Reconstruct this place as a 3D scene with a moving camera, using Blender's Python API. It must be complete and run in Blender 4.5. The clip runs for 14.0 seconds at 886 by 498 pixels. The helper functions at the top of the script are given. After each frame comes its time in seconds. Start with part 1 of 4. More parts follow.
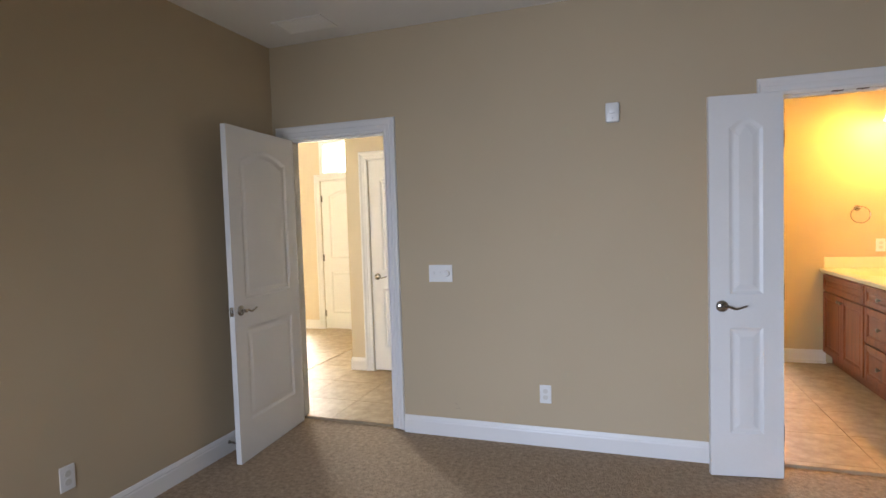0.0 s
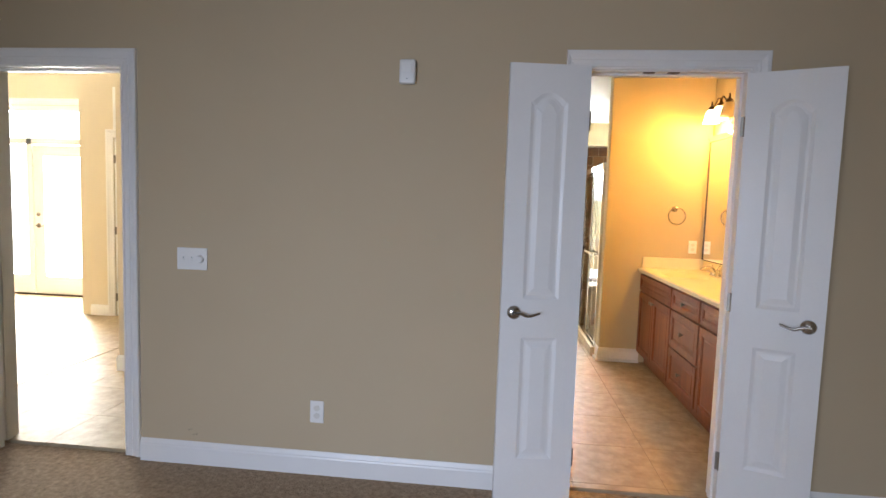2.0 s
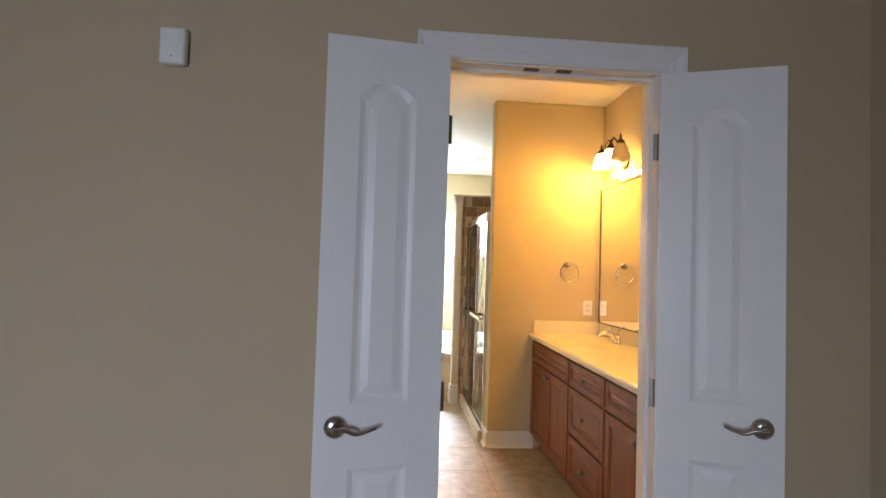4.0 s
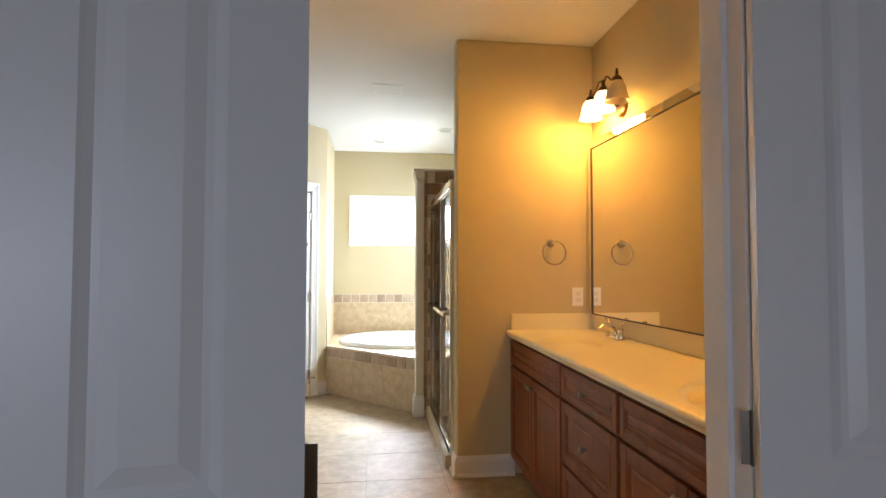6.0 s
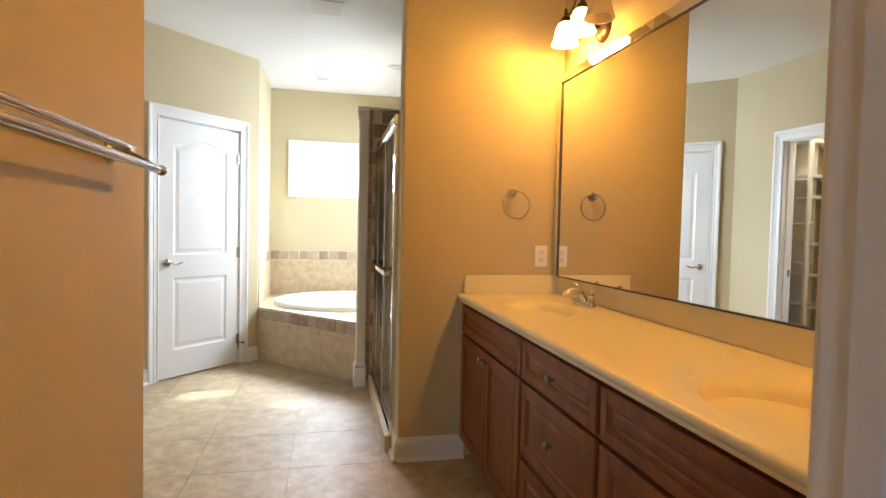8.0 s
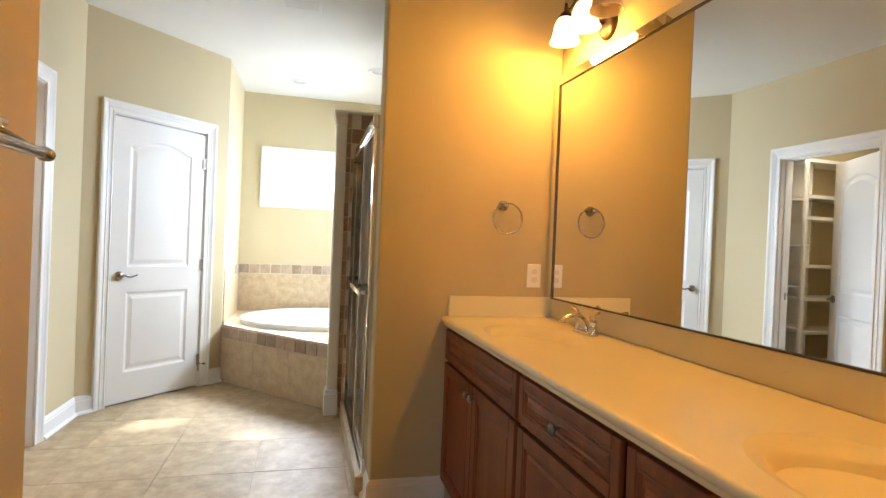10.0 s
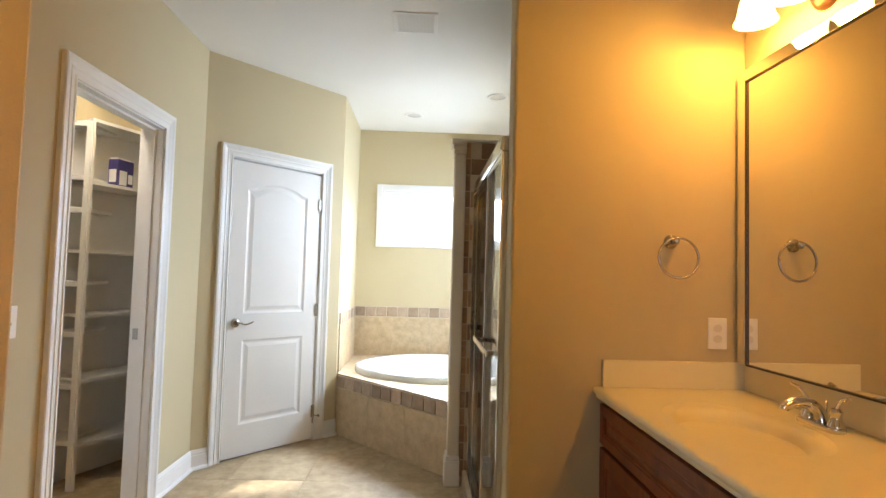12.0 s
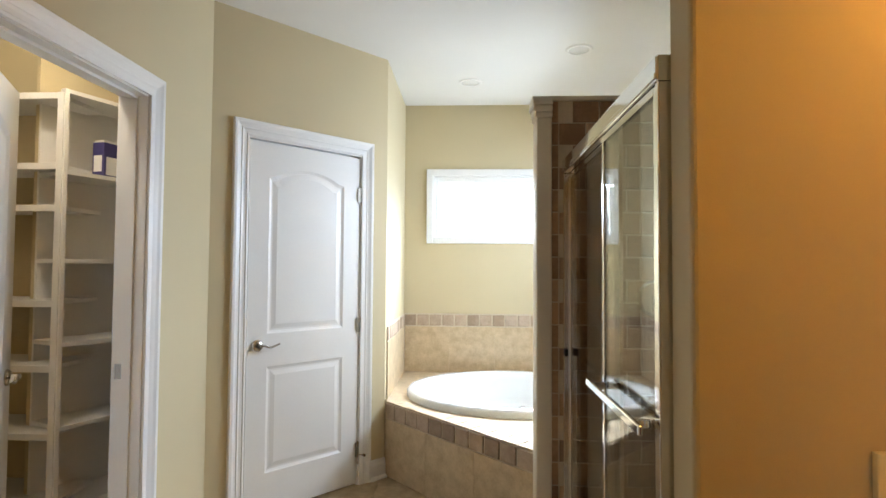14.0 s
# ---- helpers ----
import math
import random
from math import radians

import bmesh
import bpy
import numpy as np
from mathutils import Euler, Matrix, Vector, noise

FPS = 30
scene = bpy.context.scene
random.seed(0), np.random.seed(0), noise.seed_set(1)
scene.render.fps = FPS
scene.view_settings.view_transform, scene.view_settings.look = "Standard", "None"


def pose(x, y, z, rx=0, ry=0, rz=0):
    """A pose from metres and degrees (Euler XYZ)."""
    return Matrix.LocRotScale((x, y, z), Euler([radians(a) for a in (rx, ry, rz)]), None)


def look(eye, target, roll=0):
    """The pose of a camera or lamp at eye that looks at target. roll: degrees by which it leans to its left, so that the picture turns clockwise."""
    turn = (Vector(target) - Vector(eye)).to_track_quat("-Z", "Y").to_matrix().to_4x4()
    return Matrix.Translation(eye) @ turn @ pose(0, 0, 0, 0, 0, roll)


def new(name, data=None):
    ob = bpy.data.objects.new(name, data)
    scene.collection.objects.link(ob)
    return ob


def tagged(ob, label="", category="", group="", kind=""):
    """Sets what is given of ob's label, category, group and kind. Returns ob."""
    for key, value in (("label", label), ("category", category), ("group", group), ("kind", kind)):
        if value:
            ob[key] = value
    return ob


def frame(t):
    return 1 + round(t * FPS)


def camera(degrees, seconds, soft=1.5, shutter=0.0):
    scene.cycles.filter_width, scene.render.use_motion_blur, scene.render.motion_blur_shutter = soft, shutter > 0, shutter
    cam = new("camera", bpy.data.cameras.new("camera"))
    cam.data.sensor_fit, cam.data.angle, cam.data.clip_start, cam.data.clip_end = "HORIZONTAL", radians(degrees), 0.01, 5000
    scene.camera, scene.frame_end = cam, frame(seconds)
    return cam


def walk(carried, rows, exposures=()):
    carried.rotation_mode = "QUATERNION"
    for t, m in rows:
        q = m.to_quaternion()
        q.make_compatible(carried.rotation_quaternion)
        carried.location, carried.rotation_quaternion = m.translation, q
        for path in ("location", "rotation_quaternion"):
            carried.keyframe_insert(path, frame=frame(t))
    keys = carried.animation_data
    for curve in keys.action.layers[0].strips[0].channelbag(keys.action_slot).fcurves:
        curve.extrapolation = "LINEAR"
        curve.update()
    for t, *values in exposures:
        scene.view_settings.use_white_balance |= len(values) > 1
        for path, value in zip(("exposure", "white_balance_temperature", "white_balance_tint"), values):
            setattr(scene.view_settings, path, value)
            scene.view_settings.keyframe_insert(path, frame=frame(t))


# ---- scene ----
cam = camera(79.1, 14.0)
PATH = [
    (0, (0.014, -3.36, 1.411), (-0.634, -1.471, 1.316), -1.8),
    (0.5, (0.112, -3.187, 1.408), (-0.436, -1.271, 1.238), -1.5),
    (1, (0.208, -3.034, 1.399), (-0.227, -1.092, 1.196), -0.5),
    (1.5, (0.316, -2.843, 1.393), (0.004, -0.877, 1.196), 0.8),
    (2, (0.408, -2.617, 1.395), (0.206, -0.633, 1.235), 1.9),
    (2.5, (0.48, -2.423, 1.407), (0.396, -0.428, 1.305), 2.6),
    (3, (0.528, -2.163, 1.407), (0.543, -0.164, 1.374), 2.8),
    (3.5, (0.577, -1.944, 1.406), (0.696, 0.052, 1.439), 2.3),
    (3.7, (0.608, -1.851, 1.396), (0.75, 0.143, 1.454), 2.1),
    (5.8, (0.859, -0.919, 1.274), (1.105, 1.064, 1.369), 0.2),
    (6, (0.879, -0.835, 1.269), (1.134, 1.147, 1.344), 0.1),
    (6.5, (0.935, -0.636, 1.266), (1.232, 1.342, 1.285), 0.0),
    (7, (0.956, -0.532, 1.261), (1.265, 1.444, 1.242), 0.5),
    (7.5, (0.993, -0.444, 1.246), (1.319, 1.529, 1.197), 0.9),
    (8, (1.018, -0.327, 1.233), (1.437, 1.627, 1.159), 1.3),
    (8.2, (1.024, -0.277, 1.254), (1.488, 1.666, 1.157), 1.5),
    (10.3, (1.07, 0.015, 1.227), (1.557, 1.955, 1.235), 2.4),
    (10.5, (1.063, 0.048, 1.232), (1.503, 1.999, 1.254), 2.4),
    (11, (1.072, 0.189, 1.245), (1.38, 2.164, 1.302), 2.3),
    (11.5, (1.082, 0.339, 1.265), (1.289, 2.327, 1.342), 1.8),
    (12, (1.067, 0.474, 1.284), (1.135, 2.47, 1.382), 1.6),
    (12.5, (1.027, 0.684, 1.308), (1.018, 2.682, 1.41), 1.2),
    (13, (0.992, 0.881, 1.33), (0.939, 2.878, 1.43), 0.8),
    (13.5, (0.958, 1.105, 1.337), (0.848, 3.099, 1.428), 0.7),
    (14, (0.927, 1.332, 1.351), (0.833, 3.329, 1.419), 0.4),
]
walk(cam, [(t, look(eye, target, roll)) for t, eye, target, roll in PATH],
     exposures=((0, 2.08), (1.5, 1.94), (2.5, 1.84), (3.5, 1.68), (6, 0.76), (10.5, 0.72), (12, 0.46), (14, 0.2)))

# ---- world and light ----
world = bpy.data.worlds.new("world")
scene.world = world
world.use_nodes = True
wn = world.node_tree
sky = wn.nodes.new("ShaderNodeTexSky")
sky.sky_type, sky.sun_disc = 'NISHITA', False
SUN_WAY = Vector((-0.36, -1.0, -0.82)).normalized()
sky.sun_elevation = math.asin(-SUN_WAY.z)
sky.sun_rotation = math.atan2(-SUN_WAY.x, -SUN_WAY.y)
wn.nodes["Background"].inputs["Strength"].default_value = 0.06
wn.links.new(sky.outputs[0], wn.nodes["Background"].inputs["Color"])


def lamp(name, kind, power, colour, m, **props):
    data = bpy.data.lights.new(name, kind)
    data.energy, data.color = power, colour
    for key, value in props.items():
        if key == "size":
            data.size = value
        elif key == "size_y":
            data.shape, data.size_y = 'RECTANGLE', value
        elif key == "angle":
            data.angle = value
        elif key == "spread":
            data.spread = value
        elif key == "radius":
            data.shadow_soft_size = value
    ob = new(name, data)
    ob.matrix_world = m
    return ob


SUN = lamp("sun", 'SUN', 5.0, (1.0, 0.95, 0.86), look(tuple(-SUN_WAY * 20), (0, 0, 0)), angle=radians(0.35))
# daylight standing in the openings
lamp("bedroom_window_light", 'AREA', 13.8, (0.66, 0.76, 1.0), look((-1.0, -5.06, 1.25), (0.1, -1.2, 0.0)), size=1.2, size_y=1.3, spread=radians(100))
lamp("bath_window_light", 'AREA', 48, (0.74, 0.85, 1.0), look((1.24, 5.935, 1.863), (0.9, 4.2, 0.2)), size=1.23, size_y=0.52, spread=radians(92))
lamp("bath_side_window_light", 'AREA', 44, (0.66, 0.80, 1.0), look((2.39, 4.965, 1.863), (-0.2, 4.7, 0.9)), size=1.23, size_y=0.52, spread=radians(140))
lamp("entry_light", 'AREA', 205, (0.97, 0.97, 0.93), look((-5.66, 4.155, 1.28), (-5.66, 0.0, 1.28)), size=1.36, size_y=2.5)

# ---- materials ----
def mat(name, colour, rough=0.6, metal=0.0, spread=0.08, scale=6.0, bump=0.0, grain=120.0, second=None, each=0.0, stretch=None, **more):
    """A surface: its colour wanders by spread at two scales, with fine relief."""
    m = bpy.data.materials.new(name)
    m.use_nodes = True
    t = m.node_tree
    b = t.nodes["Principled BSDF"]
    b.inputs["Roughness"].default_value, b.inputs["Metallic"].default_value = rough, metal
    for key, value in more.items():
        b.inputs[key.replace("_", " ")].default_value = value
    co = t.nodes.new("ShaderNodeTexCoord")
    n1 = t.nodes.new("ShaderNodeTexNoise")
    n1.inputs["Scale"].default_value, n1.inputs["Detail"].default_value = scale, 6
    n2 = t.nodes.new("ShaderNodeTexNoise")
    n2.inputs["Scale"].default_value, n2.inputs["Detail"].default_value = grain, 3
    info = t.nodes.new("ShaderNodeObjectInfo")
    shift = t.nodes.new("ShaderNodeVectorMath")
    shift.operation = 'MULTIPLY_ADD'
    shift.inputs[1].default_value = (41.0, 17.0, 29.0)
    t.links.new(info.outputs["Random"], shift.inputs[0])
    t.links.new(co.outputs["Object"], shift.inputs[2])
    along = shift
    if stretch:
        along = t.nodes.new("ShaderNodeVectorMath")
        along.operation = 'MULTIPLY'
        along.inputs[1].default_value = stretch
        t.links.new(shift.outputs[0], along.inputs[0])
    for n in (n1, n2):
        t.links.new(along.outputs[0], n.inputs["Vector"])
    ramp = t.nodes.new("ShaderNodeValToRGB")
    c = Vector(colour)
    d = Vector(second) if second else c * (1 - 2.2 * spread)
    ramp.color_ramp.elements[0].color = (*d, 1)
    ramp.color_ramp.elements[1].color = (*(c * (1 + (0 if second else 0.6 * spread))), 1)
    ramp.color_ramp.elements[0].position, ramp.color_ramp.elements[1].position = 0.3, 0.7
    mix = t.nodes.new("ShaderNodeMath")
    mix.operation = 'MULTIPLY_ADD'
    mix.inputs[1].default_value = 0.3
    t.links.new(n2.outputs["Fac"], mix.inputs[0])
    half = t.nodes.new("ShaderNodeMath")
    half.operation = 'MULTIPLY'
    half.inputs[1].default_value = 0.7
    t.links.new(n1.outputs["Fac"], half.inputs[0])
    t.links.new(half.outputs[0], mix.inputs[2])
    if each:
        away = t.nodes.new("ShaderNodeMath")
        away.operation = 'MULTIPLY_ADD'
        away.inputs[1].default_value, away.inputs[2].default_value = each, -each / 2
        t.links.new(info.outputs["Random"], away.inputs[0])
        add = t.nodes.new("ShaderNodeMath")
        t.links.new(away.outputs[0], add.inputs[0])
        t.links.new(mix.outputs[0], add.inputs[1])
        t.links.new(add.outputs[0], ramp.inputs[0])
    else:
        t.links.new(mix.outputs[0], ramp.inputs[0])
    t.links.new(ramp.outputs[0], b.inputs["Base Color"])
    if bump:
        bp = t.nodes.new("ShaderNodeBump")
        bp.inputs["Strength"].default_value, bp.inputs["Distance"].default_value = 0.5, bump
        t.links.new(n2.outputs["Fac"], bp.inputs["Height"])
        t.links.new(bp.outputs[0], b.inputs["Normal"])
    return m


def glow(name, colour, strength):
    m = bpy.data.materials.new(name)
    m.use_nodes = True
    b = m.node_tree.nodes["Principled BSDF"]
    b.inputs["Base Color"].default_value = (*colour, 1)
    b.inputs["Emission Color"].default_value = (*colour, 1)
    b.inputs["Emission Strength"].default_value = strength
    return m


def clear_glass(name, tint=(1, 1, 1), share=0.04, rough=0.0):
    """A thin pane: mostly clear, with a share of gloss that grows towards grazing view."""
    m = bpy.data.materials.new(name)
    m.use_nodes = True
    t = m.node_tree
    t.nodes.remove(t.nodes["Principled BSDF"])
    a, g, mx = t.nodes.new("ShaderNodeBsdfTransparent"), t.nodes.new("ShaderNodeBsdfGlossy"), t.nodes.new("ShaderNodeMixShader")
    lw, p4, f = t.nodes.new("ShaderNodeLayerWeight"), t.nodes.new("ShaderNodeMath"), t.nodes.new("ShaderNodeMath")
    lw.inputs["Blend"].default_value = 0.5
    p4.operation, f.operation = 'POWER', 'MULTIPLY_ADD'
    p4.inputs[1].default_value, f.inputs[1].default_value, f.inputs[2].default_value = 3.0, 0.6, share
    t.links.new(lw.outputs["Facing"], p4.inputs[0])
    t.links.new(p4.outputs[0], f.inputs[0])
    a.inputs["Color"].default_value = (*tint, 1)
    g.inputs["Roughness"].default_value = rough
    t.links.new(f.outputs[0], mx.inputs[0])
    t.links.new(a.outputs[0], mx.inputs[1])
    t.links.new(g.outputs[0], mx.inputs[2])
    t.links.new(mx.outputs[0], t.nodes["Material Output"].inputs["Surface"])
    return m


WALL = mat("tan wall paint", (0.572, 0.480, 0.300), 0.75, spread=0.03, scale=1.2, bump=0.0006, grain=260)
WALL_BED = mat("taupe wall paint", (0.52, 0.42, 0.28), 0.75, spread=0.03, scale=1.2, bump=0.0006, grain=260)
WALL_HALL = mat("cream wall paint", (0.66, 0.57, 0.42), 0.75, spread=0.03, scale=1.2, bump=0.0006, grain=260)
CEIL = mat("white ceiling paint", (0.80, 0.79, 0.76), 0.85, spread=0.02, scale=1.5, bump=0.001, grain=180)
WHITE = mat("white gloss paint", (0.80, 0.79, 0.77), 0.38, spread=0.02, scale=3, bump=0.0002, grain=90)
PLATE = mat("white plastic", (0.82, 0.81, 0.78), 0.3, spread=0.01)
# slightly darker than the cover plates, for the outlet receptacles
IVORY = mat("off-white plastic", (0.70, 0.68, 0.62), 0.35, spread=0.02)
SLOT = mat("dark slot", (0.03, 0.03, 0.03), 0.6)
CARPET = mat("tan carpet", (0.52, 0.39, 0.265), 0.95, spread=0.25, scale=38, bump=0.035, grain=95, second=(0.24, 0.17, 0.11))
TILE = mat("beige floor tile", (0.49, 0.375, 0.232), 0.5, spread=0.12, scale=13.0, bump=0.0014, grain=34, second=(0.30, 0.218, 0.125), each=0.06, Specular_IOR_Level=0.22)
GROUT = mat("grout", (0.37, 0.295, 0.19), 0.9, spread=0.1)
TUBTILE = mat("travertine tile", (0.64, 0.50, 0.32), 0.4, spread=0.15, scale=15, bump=0.0010, grain=75, second=(0.43, 0.315, 0.185))
GROUT_PALE = mat("pale cream grout", (0.62, 0.52, 0.38), 0.9, spread=0.1)
ACCENT = mat("brown slate tile", (0.46, 0.285, 0.165), 0.45, spread=0.2, scale=14, bump=0.002, grain=60, second=(0.25, 0.15, 0.085), each=0.5)
ACCENT_PALE = mat("rose-grey stone tile", (0.48, 0.365, 0.265), 0.5, spread=0.2, scale=14, bump=0.002, grain=60, second=(0.30, 0.215, 0.145), each=0.5)
WOOD = mat("reddish stained maple", (0.25, 0.068, 0.015), 0.40, spread=0.2, scale=4, bump=0.0003, grain=40, second=(0.125, 0.032, 0.008), stretch=(5, 5, 0.5), Specular_IOR_Level=0.35)
COUNTER = mat("cream cultured marble", (0.80, 0.73, 0.51), 0.28, spread=0.012, scale=7)
PORCELAIN = mat("white acrylic", (0.74, 0.74, 0.72), 0.12, spread=0.01)
HINGE = mat("dull satin nickel", (0.26, 0.235, 0.20), 0.42, 0.9, spread=0.08, grain=160)
NICKEL = mat("brushed nickel", (0.46, 0.43, 0.385), 0.25, 1.0, spread=0.05, grain=200)
CHROME = mat("chrome", (0.75, 0.75, 0.74), 0.08, 1.0, spread=0.01)
BRONZE = mat("oil-rubbed bronze", (0.10, 0.06, 0.035), 0.35, 0.8, spread=0.1)
MIRROR = mat("silvered glass", (0.90, 0.91, 0.89), 0.0, 1.0, spread=0.0)
DARKEDGE = mat("dark mirror edge", (0.05, 0.035, 0.02), 0.4)
SHADE_LIT = glow("lit frosted glass", (1.0, 0.68, 0.30), 3.2)
DUCT = mat("grey duct", (0.30, 0.29, 0.26), 0.8)
SHADE_OFF = mat("frosted glass", (0.80, 0.66, 0.44), 0.3, spread=0.03, Transmission_Weight=0.3)
PANE = clear_glass("window glass")
SHOWER_GLASS = clear_glass("shower glass", (0.86, 0.86, 0.82), 0.07)
DAY = glow("bright daylight", (1.0, 1.0, 0.98), 1.1)
WINDOW_GLOW = glow("glowing white window backdrop", (0.98, 1.0, 1.0), 1.4)
CREAM = mat("cream trim paint", (0.77, 0.70, 0.57), 0.5, spread=0.03)
BLUE = mat("blue printed carton", (0.05, 0.04, 0.16), 0.5, spread=0.1)

# ---- mesh helpers ----
def bx(bm, x0, x1, y0, y1, z0, z1):
    """Adds a block between two corners."""
    v = [bm.verts.new((x, y, z)) for z in (z0, z1) for y in (y0, y1) for x in (x0, x1)]
    for f in ((0, 2, 3, 1), (4, 5, 7, 6), (0, 1, 5, 4), (2, 6, 7, 3), (0, 4, 6, 2), (1, 3, 7, 5)):
        bm.faces.new([v[i] for i in f])
    return bm


def block(x0, x1, y0, y1, z0, z1, bevel=0.0, seg=2):
    bm = bx(bmesh.new(), x0, x1, y0, y1, z0, z1)
    if bevel:
        bmesh.ops.bevel(bm, geom=bm.edges[:], offset=bevel, segments=seg, affect='EDGES', profile=0.5)
    return bm


def prism(points, z0, z1, bevel=0.0):
    """A flat outline drawn up from z0 to z1."""
    bm = bmesh.new()
    f = bm.faces.new([bm.verts.new((x, y, z0)) for x, y in points])
    up = bmesh.ops.extrude_face_region(bm, geom=[f])
    bmesh.ops.translate(bm, vec=(0, 0, z1 - z0), verts=[g for g in up["geom"] if isinstance(g, bmesh.types.BMVert)])
    bmesh.ops.recalc_face_normals(bm, faces=bm.faces[:])
    if bevel:
        bmesh.ops.bevel(bm, geom=bm.edges[:], offset=bevel, segments=2, affect='EDGES', profile=0.5)
    return bm


def lathe(profile, n=24, axis='z', at=(0, 0, 0)):
    """Turns (radius, height) pairs about an axis."""
    bm = bmesh.new()
    rings = []
    for r, h in profile:
        ring = []
        for i in range(n):
            a = 2 * math.pi * i / n
            p = (r * math.cos(a), r * math.sin(a), h)
            p = {'z': p, 'y': (p[0], p[2], p[1]), 'x': (p[2], p[0], p[1])}[axis]
            ring.append(bm.verts.new(Vector(p) + Vector(at)))
        rings.append(ring)
    for a, b in zip(rings, rings[1:]):
        for i in range(n):
            bm.faces.new((a[i], a[(i + 1) % n], b[(i + 1) % n], b[i]))
    for ring, (r, h) in ((rings[0], profile[0]), (rings[-1], profile[-1])):
        if r > 1e-5:
            bm.faces.new(ring)
    bmesh.ops.remove_doubles(bm, verts=bm.verts[:], dist=1e-6)
    bmesh.ops.recalc_face_normals(bm, faces=bm.faces[:])
    return bm


def tube(points, radius, n=12, flat=1.0):
    """A round bar along points; radius may be one number or one for each point."""
    bm = bmesh.new()
    pts = [Vector(p) for p in points]
    rad = radius if isinstance(radius, (list, tuple)) else [radius] * len(pts)
    rings = []
    side = None
    for i, p in enumerate(pts):
        way = (pts[min(i + 1, len(pts) - 1)] - pts[max(i - 1, 0)]).normalized()
        if side is None:
            side = way.orthogonal().normalized()
        side = (side - way * side.dot(way)).normalized()
        up = way.cross(side)
        rings.append([bm.verts.new(p + rad[i] * (math.cos(2 * math.pi * k / n) * side + flat * math.sin(2 * math.pi * k / n) * up)) for k in range(n)])
    for a, b in zip(rings, rings[1:]):
        for k in range(n):
            bm.faces.new((a[k], a[(k + 1) % n], b[(k + 1) % n], b[k]))
    bm.faces.new(rings[0])
    bm.faces.new(rings[-1])
    bmesh.ops.recalc_face_normals(bm, faces=bm.faces[:])
    return bm


def arc(points, steps=6):
    """A smooth run through points."""
    pts = [Vector(p) for p in points]
    out = []
    for i in range(len(pts) - 1):
        a, b, c, d = pts[max(i - 1, 0)], pts[i], pts[i + 1], pts[min(i + 2, len(pts) - 1)]
        for k in range(steps):
            u = k / steps
            out.append(0.5 * (2 * b + (c - a) * u + (2 * a - 5 * b + 4 * c - d) * u * u + (3 * b - a - 3 * c + d) * u ** 3))
    return out + [pts[-1]]


def joined(*bms):
    me = bpy.data.meshes.new("tmp")
    out = bmesh.new()
    for b in bms:
        b.to_mesh(me)
        out.from_mesh(me)
        b.free()
    bpy.data.meshes.remove(me)
    return out


def mesh_of(name, bm, material, smooth=False):
    me = bpy.data.meshes.new(name)
    bm.to_mesh(me)
    bm.free()
    me.materials.append(material)
    if smooth:
        for p in me.polygons:
            p.use_smooth = True
        me.set_sharp_from_angle(angle=radians(40))
    return me


def part(name, bm, material, parent=None, label="", smooth=False):
    """One mesh object, in its parent's own space."""
    ob = new(name, mesh_of(name, bm, material, smooth))
    ob.parent = parent
    return tagged(ob, label)


def thing(name, label, category, m=None, group="", kind=""):
    ob = new(name)
    ob.empty_display_size = 0.1
    if m:
        ob.matrix_world = m
    return tagged(ob, label, category, group, kind)


def struct(name, bm, material, label, category):
    return tagged(part(name, bm, material), label, category, kind="structure")


# ---- profiles: casing and baseboard ----
CASING = ((0.0, 0.0), (0.0, 0.011), (0.010, 0.013), (0.014, 0.009), (0.030, 0.010), (0.040, 0.014), (0.044, 0.011), (0.056, 0.015), (0.068, 0.021), (0.082, 0.022), (0.086, 0.018), (0.086, 0.0))
BASE = ((0.0, 0.0), (0.014, 0.0), (0.014, 0.088), (0.011, 0.096), (0.012, 0.102), (0.008, 0.112), (0.004, 0.122), (0.0, 0.124))


def casing(name, w, h, parent=None, foot=0.0, reveal=0.006, slim=1.0):
    """Moulding round three sides of an opening w wide and h high; local x along the wall, its face towards -y, x from 0 to w."""
    bm = bmesh.new()
    corners = ((-reveal, foot, -slim, 0), (-reveal, h + reveal, -slim, 1), (w + reveal, h + reveal, 1, 1), (w + reveal, foot, 1, 0))
    rings = [[bm.verts.new((x + u * dx, -v, z + u * dz)) for u, v in CASING] for x, z, dx, dz in corners]
    n = len(CASING)
    for a, b in zip(rings, rings[1:]):
        for i in range(n):
            bm.faces.new((a[i], a[(i + 1) % n], b[(i + 1) % n], b[i]))
    bm.faces.new(rings[0])
    bm.faces.new(rings[-1])
    bmesh.ops.recalc_face_normals(bm, faces=bm.faces[:])
    return part(name, bm, WHITE, parent)


def jamb(w, h, depth, parent):
    """Lining of an opening with a stop, from the face y=0 back to y=depth."""
    t = 0.018
    bm = bmesh.new()
    bx(bm, -t + 0.001, 0, 0.001, depth - 0.001, 0, h)
    bx(bm, w, w + t - 0.001, 0.001, depth - 0.001, 0, h)
    bx(bm, -t + 0.001, w + t - 0.001, 0.001, depth - 0.001, h, h + t)
    s0, s1 = 0.042, 0.078
    bx(bm, 0, 0.011, s0, s1, 0, h - 0.011)
    bx(bm, w - 0.011, w, s0, s1, 0, h - 0.011)
    bx(bm, 0, w, s0, s1, h - 0.011, h)
    return part("jamb", bm, WHITE, parent)


